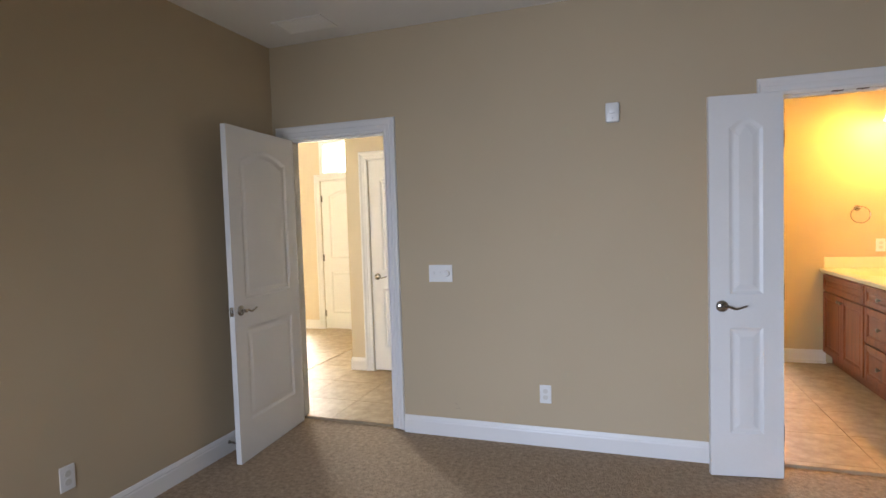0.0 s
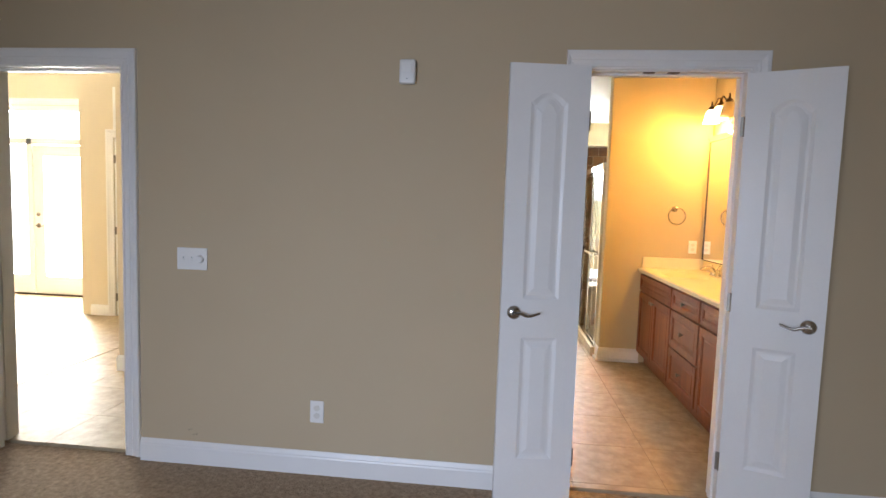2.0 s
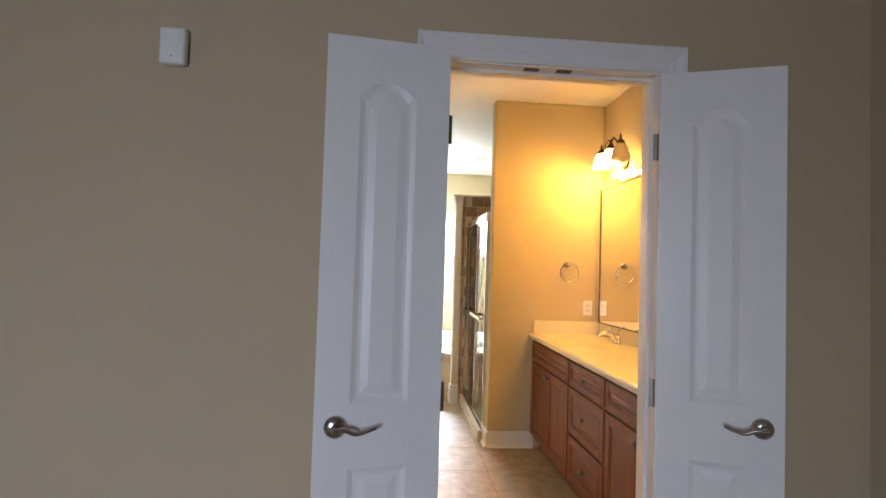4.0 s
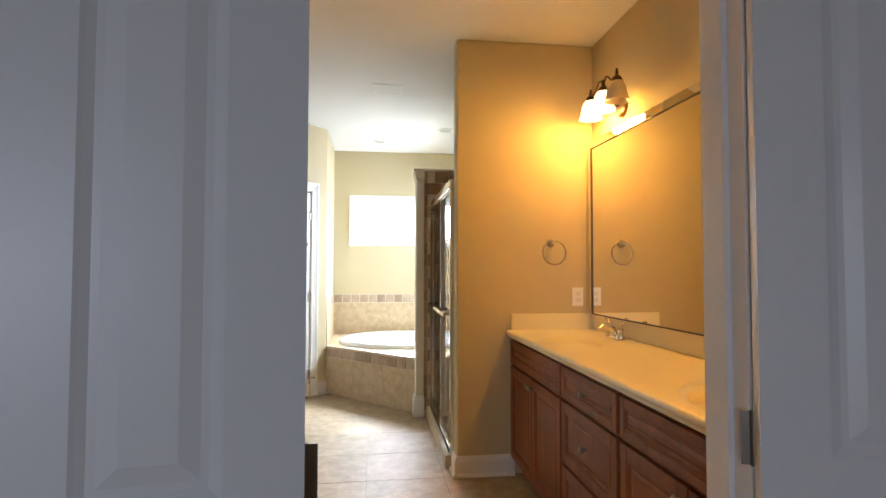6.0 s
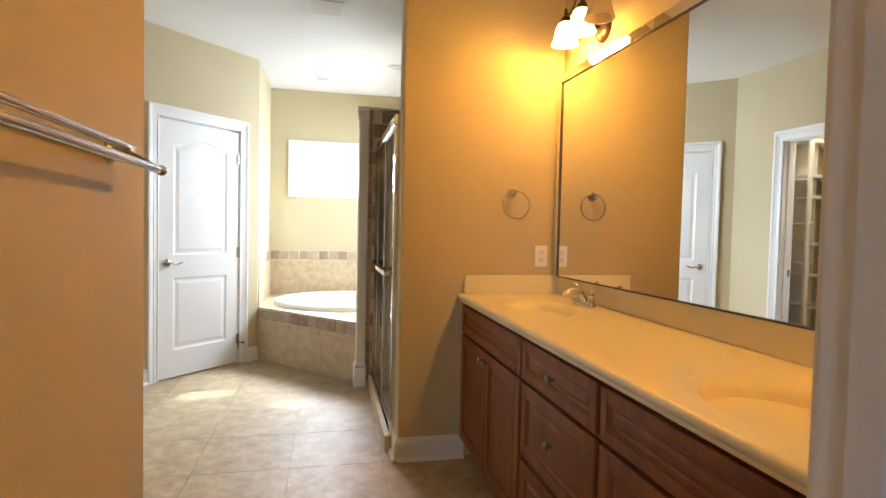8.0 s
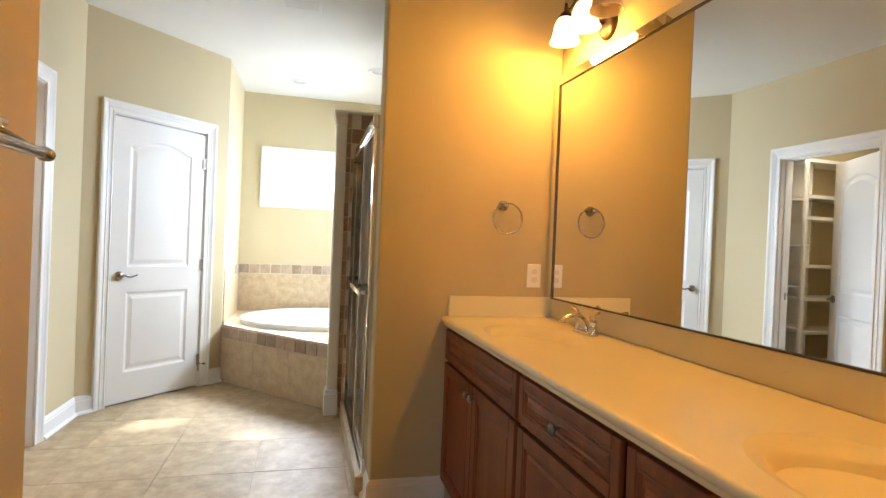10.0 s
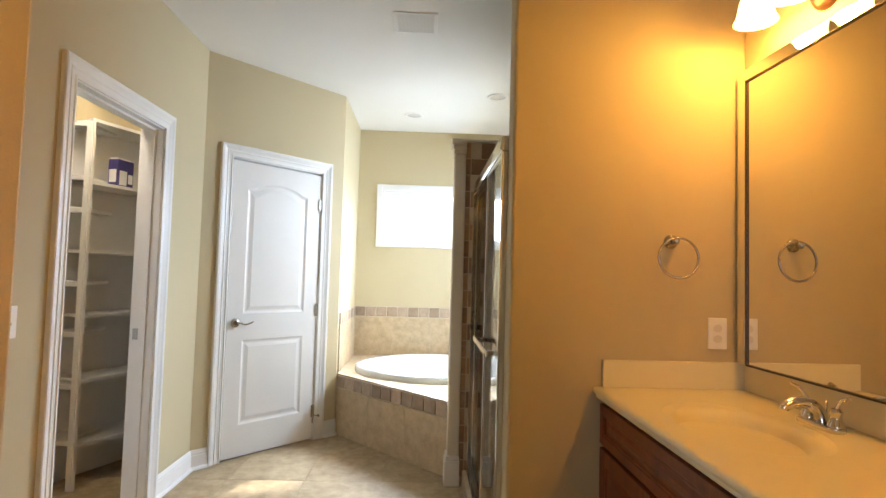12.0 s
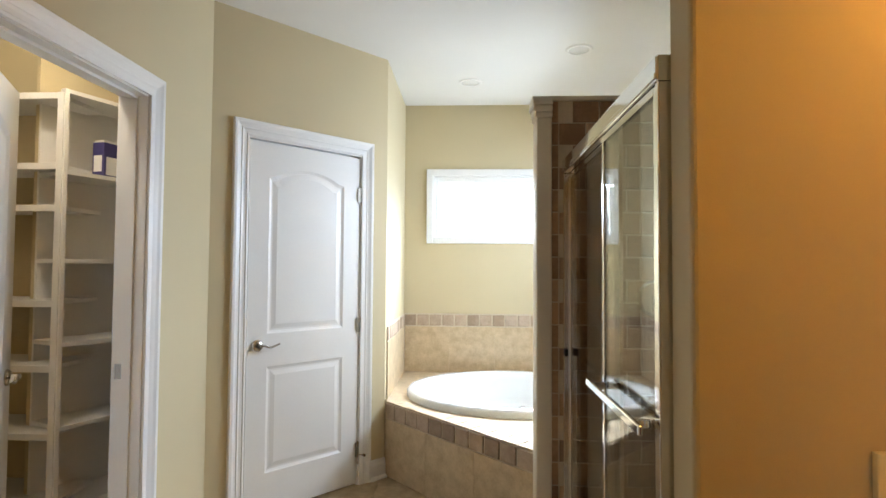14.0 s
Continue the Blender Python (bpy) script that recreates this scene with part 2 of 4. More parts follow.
def doorway(name, w, h, depth, m, label, back=True, slim=1.0):
    """A cased opening; m puts its lower left corner on the wall's face."""
    d = thing(name, label, "door frame", m, kind="structure")
    casing("casing", w, h, d, slim=slim)
    jamb(w, h, depth, d)
    if back:
        c = casing("casing", w, h, d)
        c.matrix_local = pose(w, depth, 0, 0, 0, 180)
    return d


def run_profile(bm, profile, a, b):
    """Draws a moulding's section along x from a to b."""
    rings = [[bm.verts.new((x, -v, z)) for v, z in profile] for x in (a, b)]
    n = len(profile)
    for i in range(n):
        bm.faces.new((rings[0][i], rings[0][(i + 1) % n], rings[1][(i + 1) % n], rings[1][i]))
    bm.faces.new(rings[0])
    bm.faces.new(rings[1])
    bmesh.ops.recalc_face_normals(bm, faces=bm.faces[:])
    return bm


SHOE = ((0.014, 0.0), (0.030, 0.0), (0.030, 0.007), (0.027, 0.014), (0.021, 0.019), (0.014, 0.021))


def baseboard(name, x0, y0, x1, y1, shoe=None):
    """From one point to another along a wall's foot; the wall lies to the left of the way, the room to the right."""
    length = math.hypot(x1 - x0, y1 - y0)
    bm = bmesh.new()
    run_profile(bm, BASE, 0, length)
    ob = struct(name, bm, WHITE, "white painted moulded wooden baseboard at the wall's foot", "baseboard")
    if shoe is not None:
        part("shoe_moulding", run_profile(bmesh.new(), SHOE, 0, length + shoe), WHITE, ob)
    ob.matrix_world = pose(x0, y0, 0, 0, 0, math.degrees(math.atan2(y1 - y0, x1 - x0)))
    return ob


# ---- doors ----
def outline(x0, x1, z0, z1, rise, i):
    """A panel's outline, drawn in by i; its top is an arch between two shoulders."""
    x0, x1, z0, z1 = x0 + i, x1 - i, z0 + i, z1 - i
    pts = [(x0, z0), (x1, z0)]
    if rise:
        n = 14
        for k in range(n + 1):
            u = k / n
            w = max(0.0, min(1.0, (u - 0.06) / 0.88))
            pts.append((x1 + (x0 - x1) * u, z1 - rise + rise * math.sin(math.pi * w) ** 0.75))
    else:
        pts += [(x1, z1), (x0, z1)]
    return pts


def door_leaf(parent, w, h, t=0.035, panels=None, stile=0.115, lift=0.012):
    """A moulded two-panel door; local x from the hinge at 0 to w, y from 0 to t."""
    top = (stile, w - stile, 0.98 * h / 2.03, h - 0.125, min(0.062, 0.12 * w))
    low = (stile, w - stile, 0.225, 0.80 * h / 2.03, 0.0)
    leaf = bmesh.new()
    holes = [outline(*p, 0) for p in (top, low)]
    for y, sign in ((0.0, 1), (t, -1)):
        edges = []
        for pts in [[(0, lift), (w, lift), (w, h), (0, h)]] + holes:
            v = [leaf.verts.new((x, y, z)) for x, z in pts]
            edges += [leaf.edges.new((v[i], v[(i + 1) % len(v)])) for i in range(len(v))]
        bmesh.ops.triangle_fill(leaf, edges=edges, use_beauty=True, normal=(0, -sign, 0))
    for (xa, za), (xb, zb) in zip(((0, lift), (w, lift), (w, h), (0, h)), ((w, lift), (w, h), (0, h), (0, lift))):
        leaf.faces.new([leaf.verts.new(p) for p in ((xa, 0, za), (xb, 0, zb), (xb, t, zb), (xa, t, za))])
    bmesh.ops.remove_doubles(leaf, verts=leaf.verts[:], dist=1e-5)
    leaf_ob = part("leaf", leaf, WHITE, parent)
    for p in (top, low):
        bm = bmesh.new()
        for y, sign in ((0.0, 1), (t, -1)):
            rings = [[bm.verts.new((x, y + sign * d, z)) for x, z in outline(*p, i)] for i, d in ((0, 0), (0.006, 0.003), (0.016, 0.007), (0.026, 0.007), (0.050, 0.002))]
            for a, b in zip(rings, rings[1:]):
                for k in range(len(a)):
                    bm.faces.new((a[k], a[(k + 1) % len(a)], b[(k + 1) % len(b)], b[k]))
            bm.faces.new(rings[-1])
        bmesh.ops.recalc_face_normals(bm, faces=bm.faces[:])
        part("panel", bm, WHITE, leaf_ob, "moulded raised panel")
    return leaf_ob


def lever(parent, x, z, y, out, way, flip=1):
    """A rosette with a wave lever; out: -1 or 1 along y; way: -1 or 1 along x."""
    bm = lathe([(0.001, 0), (0.030, 0), (0.032, 0.003), (0.031, 0.008), (0.024, 0.014), (0.012, 0.017), (0.011, 0.045), (0.001, 0.046)], 24, 'y', (0, 0, 0))
    if out < 0:
        bmesh.ops.scale(bm, vec=(1, -1, 1), verts=bm.verts[:])
        bmesh.ops.reverse_faces(bm, faces=bm.faces[:])
    bmesh.ops.translate(bm, vec=(x, y, z), verts=bm.verts[:])
    rose = part("rosette", bm, NICKEL, parent, "brushed nickel rosette", True)
    yy = y + out * 0.040
    run = arc([(x - way * 0.006, yy, z), (x + way * 0.025, yy, z + 0.001), (x + way * 0.055, yy, z - 0.010), (x + way * 0.085, yy, z - 0.004), (x + way * 0.112, yy, z + 0.006)], 5)
    n = len(run)
    part("lever", tube(run, [0.0085 - 0.004 * i / n for i in range(n)], 10), NICKEL, rose, "curved brushed nickel lever", True)


def hinges(parent, zs, y, x=0.0):
    for z in zs:
        bm = joined(lathe([(0.0055, -0.045), (0.0055, 0.045)], 10, 'z', (x, y, z)), block(x - 0.018, x + 0.018, y + 0.002, y + 0.004, z - 0.044, z + 0.044))
        part("hinge", bm, HINGE, parent, "dull satin nickel hinge")


def door(name, w, m, label, lever_x=None, stile=0.115, way=-1, h=2.03, hinge_y=-0.004, lift=0.012):
    d = thing(name, label, "door", m, kind="structure")
    door_leaf(d, w, h, stile=stile, lift=lift)
    x = w - 0.06 if lever_x is None else lever_x
    lever(d, x, 0.92, 0, -1, way)
    lever(d, x, 0.92, 0.035, 1, way)
    hinges(d, (0.22, 0.99, 1.80), hinge_y)
    return d

# ---- large structure ----
H = 2.722          # ceiling height
T = 0.12           # wall thickness
HALL_X0, HALL_X1 = -2.300, -1.545      # doorway from the bedroom to the hall
BATH_X0, BATH_X1 = 0.745, 1.505        # double doorway to the bathroom
OPEN_H = 2.045
CARPET_Z = -0.018    # the carpet lies a little below the tiles

# the door wall between bedroom and bathroom/hall: two skins, each with its own paint
bm = bmesh.new()
for a, b in ((-2.43, HALL_X0 - 0.018), (HALL_X1 + 0.018, BATH_X0 - 0.018), (BATH_X1 + 0.018, 2.27)):
    bx(bm, a, b, 0, T / 2, 0, H)
for a, b in ((HALL_X0 - 0.018, HALL_X1 + 0.018), (BATH_X0 - 0.018, BATH_X1 + 0.018)):
    bx(bm, a, b, 0, T / 2, OPEN_H + 0.018, H)
struct("wall_north", bm, WALL_BED, "taupe painted bedroom wall with two cased doorways", "wall")
bm = bmesh.new()
bx(bm, BATH_X1 + 0.018, 2.285, T / 2, T, 0, H)
bx(bm, 0.45, BATH_X0 - 0.018, T / 2, T, 0, H)
bx(bm, BATH_X0 - 0.018, BATH_X1 + 0.018, T / 2, T, OPEN_H + 0.018, H)
struct("wall_bath_south", bm, WALL, "tan painted bathroom wall round the double doorway", "wall")
bm = bmesh.new()
bx(bm, -2.9, HALL_X0 - 0.018, T / 2, T, 0, H)
bx(bm, HALL_X1 + 0.018, 0.32, T / 2, T, 0, H)
bx(bm, HALL_X0 - 0.018, HALL_X1 + 0.018, T / 2, T, OPEN_H + 0.018, H)
struct("wall_hall_south", bm, WALL_HALL, "cream painted hall wall round the bedroom doorway", "wall")
struct("wall_west", block(-2.55, -2.43, -5.12, T / 2, 0, H), WALL_BED, "taupe painted bedroom side wall", "wall")
struct("wall_east", block(2.27, 2.39, -5.12, T / 2, 0, H), WALL_BED, "taupe painted bedroom side wall", "wall")
bm = bmesh.new()
bx(bm, -2.43, -1.6, -5.12, -5.0, 0, H)
bx(bm, -0.4, 2.27, -5.12, -5.0, 0, H)
bx(bm, -1.6, -0.4, -5.12, -5.0, 0, 0.6)
bx(bm, -1.6, -0.4, -5.12, -5.0, 1.9, H)
struct("wall_south", bm, WALL_BED, "taupe painted bedroom wall with a window opening", "wall")
struct("floor_bedroom", block(-2.55, 2.39, -5.12, 0.05, -0.12, CARPET_Z), CARPET, "tan cut-pile carpet over the whole bedroom floor", "floor")
struct("ceiling_bedroom", block(-2.55, 2.39, -5.12, T / 2, H, H + 0.12), CEIL, "plain white painted ceiling", "ceiling")

# bathroom walls
SY_0, SY_1, WZ0, WZ1 = 4.35, 5.58, 1.600, 2.126        # the side window over the tub
bm = bmesh.new()
bx(bm, 2.285, 2.405, T / 2, SY_0, 0, H)
bx(bm, 2.285, 2.405, SY_1, 5.952, 0, H)
bx(bm, 2.285, 2.405, SY_0, SY_1, 0, WZ0)
bx(bm, 2.285, 2.405, SY_0, SY_1, WZ1, H)
struct("wall_vanity", bm, WALL, "tan painted wall behind the vanity, shower and tub", "wall")
struct("wall_partition", block(1.388, 2.284, 2.46, 2.58, 0, H, 0.012, 3), WALL, "tan painted partition with rounded corners beside the vanity", "wall")
struct("wall_towel", block(0.445, 0.565, T, 1.157, 0, H, 0.010, 3), WALL, "tan painted wall with the towel bars", "wall")
struct("wall_bath_nook", block(-0.51, 0.445, 1.037, 1.157, 0, H), WALL, "tan painted bathroom wall", "wall")
CLO_Y0, CLO_Y1 = 2.703, 3.457
bm = bmesh.new()
bx(bm, -0.51, -0.39, 1.157, CLO_Y0 - 0.018, 0, H)
bx(bm, -0.51, -0.39, CLO_Y1 + 0.018, 4.0, 0, H)
bx(bm, -0.51, -0.39, CLO_Y0 - 0.018, CLO_Y1 + 0.018, OPEN_H + 0.018, H)
struct("wall_closet", bm, WALL, "tan painted wall with the closet doorway", "wall")
# the wall set at 45 degrees with the closed door
DIAG = pose(-0.392, 4.0, 0, 0, 0, 46.5)
DIAG_L, WC0, WC1 = 1.135, 0.205, 0.927
bm = bmesh.new()
bx(bm, 0, WC0 - 0.018, 0, T, 0, H)
bx(bm, WC1 + 0.018, DIAG_L, 0, T, 0, H)
bx(bm, WC0 - 0.018, WC1 + 0.018, 0, T, OPEN_H + 0.018, H)
struct("wall_diagonal", bm, WALL, "tan painted diagonal wall with a closed door", "wall").matrix_world = DIAG
struct("wall_tub_side", block(0.272, 0.390, 4.826, 5.832, 0, H), WALL, "tan painted narrow wall beside the tub", "wall")
WX0, WX1 = 0.625, 1.855
bm = bmesh.new()
bx(bm, 0.272, WX0, 5.832, 5.952, 0, H)
bx(bm, WX1, 2.285, 5.832, 5.952, 0, H)
bx(bm, WX0, WX1, 5.832, 5.952, 0, WZ0)
bx(bm, WX0, WX1, 5.832, 5.952, WZ1, H)
struct("wall_far", bm, WALL, "tan painted wall with a small high window over the tub", "wall")
struct("ceiling_bath", block(-0.51, 2.405, T / 2, 5.952, H, H + 0.12), CEIL, "white painted bathroom ceiling", "ceiling")
struct("floor_bath", block(-3.0, 2.405, 0.05, 5.952, -0.12, -0.005), GROUT, "beige grout bed under the floor tiles", "floor")

# walk-in closet shell
struct("wall_closet_west", block(-2.45, -2.35, 2.2, 5.952, 0, H), WALL, "olive tan painted closet wall", "wall")
struct("wall_closet_south", block(-2.45, -0.53, 2.2, 2.3, 0, H), WALL, "olive tan painted closet wall", "wall")
struct("wall_closet_north", block(-2.35, 0.272, 5.832, 5.952, 0, H), WALL, "olive tan painted closet wall", "wall")
struct("ceiling_closet", block(-2.45, -0.53, 2.2, 5.952, H, H + 0.12), CEIL, "white painted closet ceiling", "ceiling")

# hall and entrance
bm = bmesh.new()
bx(bm, -2.56, -2.32, 1.30, 1.42, 0, H)
bx(bm, -1.56, -0.53, 1.30, 1.42, 0, H)
bx(bm, -2.32, -1.56, 1.30, 1.42, OPEN_H, H)
struct("wall_hall_closet", bm, WALL_HALL, "cream painted hall wall with a closed door", "wall")
struct("wall_hall_return", block(-2.56, -2.46, 1.42, 3.1, 0, 3.6), WALL_HALL, "cream painted hall wall", "wall")
bm = bmesh.new()
bx(bm, -4.25, -3.95, 3.10, 3.22, 0, 3.6)
bx(bm, -3.20, -2.46, 3.10, 3.22, 0, 3.6)
bx(bm, -3.95, -3.20, 3.10, 3.22, 2.60, 3.6)
struct("wall_hall_north", bm, WALL_HALL, "cream painted hall wall with a white door and transom", "wall")
struct("wall_entry_return", block(-4.37, -4.25, 3.10, 4.05, 0, 3.6), WALL_HALL, "cream painted wall beside the entrance door", "wall")
bm = bmesh.new()
bx(bm, -7.5, -6.35, 4.05, 4.17, 0, 3.6)
bx(bm, -4.98, -4.25, 4.05, 4.17, 0, 3.6)
bx(bm, -6.35, -4.98, 4.05, 4.17, 2.55, 3.6)
struct("wall_entry", bm, WALL_HALL, "cream painted wall round the glazed entrance door", "wall")
struct("wall_hall_west", block(-7.6, -7.5, -1.0, 4.17, 0, 3.6), WALL_HALL, "cream painted hall wall", "wall")
struct("wall_hall_back", block(-7.5, -2.55, -1.1, -1.0, 0, 3.6), WALL_HALL, "cream painted hall wall", "wall")
struct("wall_hall_side", block(-2.71, -2.60, -1.0, T / 2, 0, 3.6), WALL_HALL, "cream painted hall wall", "wall")
struct("ceiling_hall", block(-7.6, -2.56, -1.1, 4.17, 3.6, 3.7), CEIL, "white painted high hall ceiling", "ceiling")
struct("ceiling_hall_low", block(-2.60, 0.32, T / 2, 1.42, H, H + 0.1), CEIL, "white painted hall ceiling", "ceiling")
struct("floor_hall", block(-7.6, -3.0, -1.1, 4.17, -0.12, -0.005), GROUT, "beige grout bed under the hall tiles", "floor")
struct("ground", block(-400, 400, -400, 400, -0.5, -0.4), mat("lawn", (0.10, 0.14, 0.05), 0.9, spread=0.3), "green lawn round the house", "ground")

# doorways and doors
doorway("door_frame_1", HALL_X1 - HALL_X0, OPEN_H, T, pose(HALL_X0, 0, 0), "white cased doorway from bedroom to hall")
doorway("door_frame_2", BATH_X1 - BATH_X0, OPEN_H, T, pose(BATH_X0, 0, 0), "white cased double doorway to the bathroom", slim=0.52)
doorway("door_frame_3", CLO_Y1 - CLO_Y0, OPEN_H, T, pose(-0.39, CLO_Y0, 0, 0, 0, 90), "white cased doorway to the walk-in closet")
doorway("door_frame_4", WC1 - WC0, OPEN_H, T, DIAG @ pose(WC0, 0, 0), "white cased doorway in the diagonal wall", back=False)
doorway("door_frame_5", 0.76, OPEN_H - 0.018, T, pose(-2.32, 1.30, 0), "white cased hall door frame", back=False)
door("door_1", 0.752, pose(HALL_X0 + 0.002, -0.006, 0, 0, 0, -86), "white moulded two-panel door standing open into the bedroom", h=2.04, lift=-0.012)
door("door_2", 0.362, pose(0.788, -0.090, 0, 0, 0, 188), "narrow white moulded door leaf folded open against the wall", stile=0.098, h=2.038, lift=-0.010)
door("door_3", 0.362, pose(BATH_X1 - 0.002, -0.012, 0, 0, 0, -22) @ pose(0, -0.035, 0), "narrow white moulded door leaf standing wide open into the bedroom", stile=0.098, hinge_y=0.038, lift=-0.010)
door("door_4", CLO_Y1 - CLO_Y0 - 0.006, pose(-0.49, CLO_Y0 + 0.004, 0, 0, 0, 119.3), "white moulded closet door standing half open")
d = door("door_5", WC1 - WC0 - 0.006, DIAG @ pose(WC1 - 0.003, 0.038, 0, 0, 0, 180), "closed white moulded two-panel arched door in the diagonal wall", hinge_y=0.041)
part("door_stop", joined(tube([(0.0, 0.045, 0.19), (-0.02, 0.075, 0.19)], 0.004), lathe([(0.009, 0), (0.009, 0.012)], 12, 'y', (-0.022, 0.076, 0.19)), tube([(0, 0.041, 0.13), (0, 0.041, 0.27)], 0.006)), NICKEL, d, "hinge-pin door stop", True)
door("door_6", 0.754, pose(-1.563, 1.338, 0, 0, 0, 180), "closed white moulded hall door", hinge_y=0.041)
door("door_7", 0.744, pose(-3.947, 3.103, 0), "closed white moulded hall door under a transom", hinge_y=-0.006)
doorway("door_frame_6", 0.75, 2.037, T, pose(-3.95, 3.10, 0), "white cased hall door frame", back=False)

for frame_name, x, w in (("door_frame_1", 0, HALL_X1 - HALL_X0), ("door_frame_3", 0, CLO_Y1 - CLO_Y0)):
    fr = bpy.data.objects[frame_name]
    yy = 0.020 if frame_name == "door_frame_1" else T - 0.022
    part("strike_plate", joined(block(w - 0.0015, w + 0.001, yy - 0.014, yy + 0.014, 0.890, 0.950), block(w - 0.0022, w, yy - 0.006, yy + 0.006, 0.910, 0.930)), NICKEL, fr, "nickel strike plate")
d1 = bpy.data.objects["door_1"]
part("latch_plate", joined(block(0.751, 0.7535, 0.005, 0.030, 0.892, 0.948, 0.001), block(0.752, 0.762, 0.011, 0.024, 0.910, 0.930, 0.003)), NICKEL, d1, "nickel latch plate")

# small structure: baseboards
def low_board(*a):
    """The bedroom's baseboard, its foot sunk in the carpet."""
    ob = baseboard(*a)
    ob.location.z = -0.020
    return ob


low_board("baseboard_1", HALL_X1 + 0.092, 0, BATH_X0 - 0.051, 0)
low_board("baseboard_2", BATH_X1 + 0.092, 0, 2.27, 0)
low_board("baseboard_3", -2.43, -5.0, -2.43, 0)
low_board("baseboard_4", 2.27, 0, 2.27, -5.0)
baseboard("baseboard_5", 1.388, 2.46, 1.75, 2.46, shoe=0)
baseboard("baseboard_6", 1.388, 2.58, 1.388, 2.446, shoe=0.016)
baseboard("baseboard_7", -0.39, 1.157, -0.39, CLO_Y0 - 0.092, shoe=0)
baseboard("baseboard_8", -0.39, CLO_Y1 + 0.092, -0.39, 4.0, shoe=-0.012)
c45, s45 = math.cos(radians(46.5)), math.sin(radians(46.5))
baseboard("baseboard_9", -0.392, 4.0, -0.392 + (WC0 - 0.092) * c45, 4.0 + (WC0 - 0.092) * s45, shoe=0)
baseboard("baseboard_10", -0.392 + (WC1 + 0.092) * c45, 4.0 + (WC1 + 0.092) * s45, 0.392, 4.828, shoe=0)
baseboard("baseboard_11", 0.565, T, 0.565, 1.157, shoe=0).matrix_world = pose(0.565, 1.157, 0, 0, 0, -90)
baseboard("baseboard_12", -0.39, 1.157, 0.565, 1.157, shoe=0).matrix_world = pose(0.565, 1.157, 0, 0, 0, 180)
baseboard("baseboard_13", -2.56, 1.30, -2.412, 1.30)
baseboard("baseboard_14", -2.56, 3.1, -2.56, 1.286)
baseboard("baseboard_15", -4.25, 3.10, -4.042, 3.10)
baseboard("baseboard_16", -4.25, 4.05, -4.25, 3.086)
baseboard("baseboard_17", -4.88, 4.05, -4.25, 4.05)

# ---- wall fittings ----
def screw_slots(parent, pts, y=-0.0066, r=0.003):
    for x, z in pts:
        part("screw", lathe([(0.001, 0), (r, 0), (r * 0.8, -0.0012), (0.001, -0.0014)], 8, 'y', (x, y, z)), PLATE, parent)


def outlet(m, label):
    """A duplex outlet; local face towards -y, centred."""
    o = thing("wall_outlet", label, "outlet", m, group="wall outlets")
    part("cover_plate", block(-0.036, 0.036, -0.006, 0.001, -0.058, 0.058, 0.003), PLATE, o)
    for z in (-0.020, 0.020):
        r = part("receptacle", prism([(0.017 * math.cos(a) * 0.95, 0.0145 * math.sin(a)) for a in [2 * math.pi * k / 16 for k in range(16)]], 0, 0.003), IVORY, o)
        r.matrix_local = pose(0, -0.0055, z, 90)
        for x, h in ((-0.006, 0.0045), (0.006, 0.0035)):
            part("slot", block(x - 0.0012, x + 0.0012, -0.0092, -0.0080, z + 0.001 - h + 0.003, z + 0.004 + h), SLOT, r).matrix_parent_inverse = r.matrix_local.inverted()
        part("slot", lathe([(0.0025, 0), (0.0025, -0.001)], 10, 'y', (0, -0.0082, z - 0.008)), SLOT, r).matrix_parent_inverse = r.matrix_local.inverted()
    screw_slots(o, ((0, 0),))
    return o


outlet(pose(-0.484, 0, 0.315), "white plastic duplex outlet low on the taupe wall")
outlet(pose(-2.43, -1.65, 0.300, 0, 0, 90), "white plastic duplex outlet low on the dark side wall")
outlet(pose(2.170, 2.46, 1.095), "white plastic duplex outlet above the vanity counter")

s = thing("light_switch", "white three-gang switch plate with two toggles and a round dimmer", "switch", pose(-1.16, 0, 1.08))
part("cover_plate", block(-0.082, 0.082, -0.006, 0.001, -0.057, 0.057, 0.003), PLATE, s)
for x in (-0.046, 0.0):
    part("toggle", joined(block(x - 0.0055, x + 0.0055, -0.008, -0.005, -0.013, 0.013, 0.001), block(x - 0.004, x + 0.004, -0.016, -0.006, 0.000, 0.010, 0.002)), PLATE, s)
part("dimmer_knob", lathe([(0.021, 0), (0.021, -0.004), (0.018, -0.014), (0.016, -0.017), (0.001, -0.017)], 24, 'y', (0.046, -0.006, 0)), PLATE, s, "round dimmer knob", True)
screw_slots(s, [(x, z) for x in (-0.046, 0, 0.046) for z in (-0.030, 0.030)])

s = thing("alarm_detector", "white plastic alarm detector high on the taupe wall", "detector", pose(-0.055, 0, 2.03))
part("housing", block(-0.039, 0.039, -0.034, 0.001, -0.057, 0.057, 0.010, 4), PLATE, s, smooth=True)
part("lens", block(-0.024, 0.024, -0.036, -0.030, -0.006, 0.040, 0.004, 3), PLATE, s, smooth=True)
part("indicator", lathe([(0.0022, 0), (0.0022, -0.002), (0.001, -0.003)], 10, 'y', (0, -0.034, -0.035)), SLOT, s)

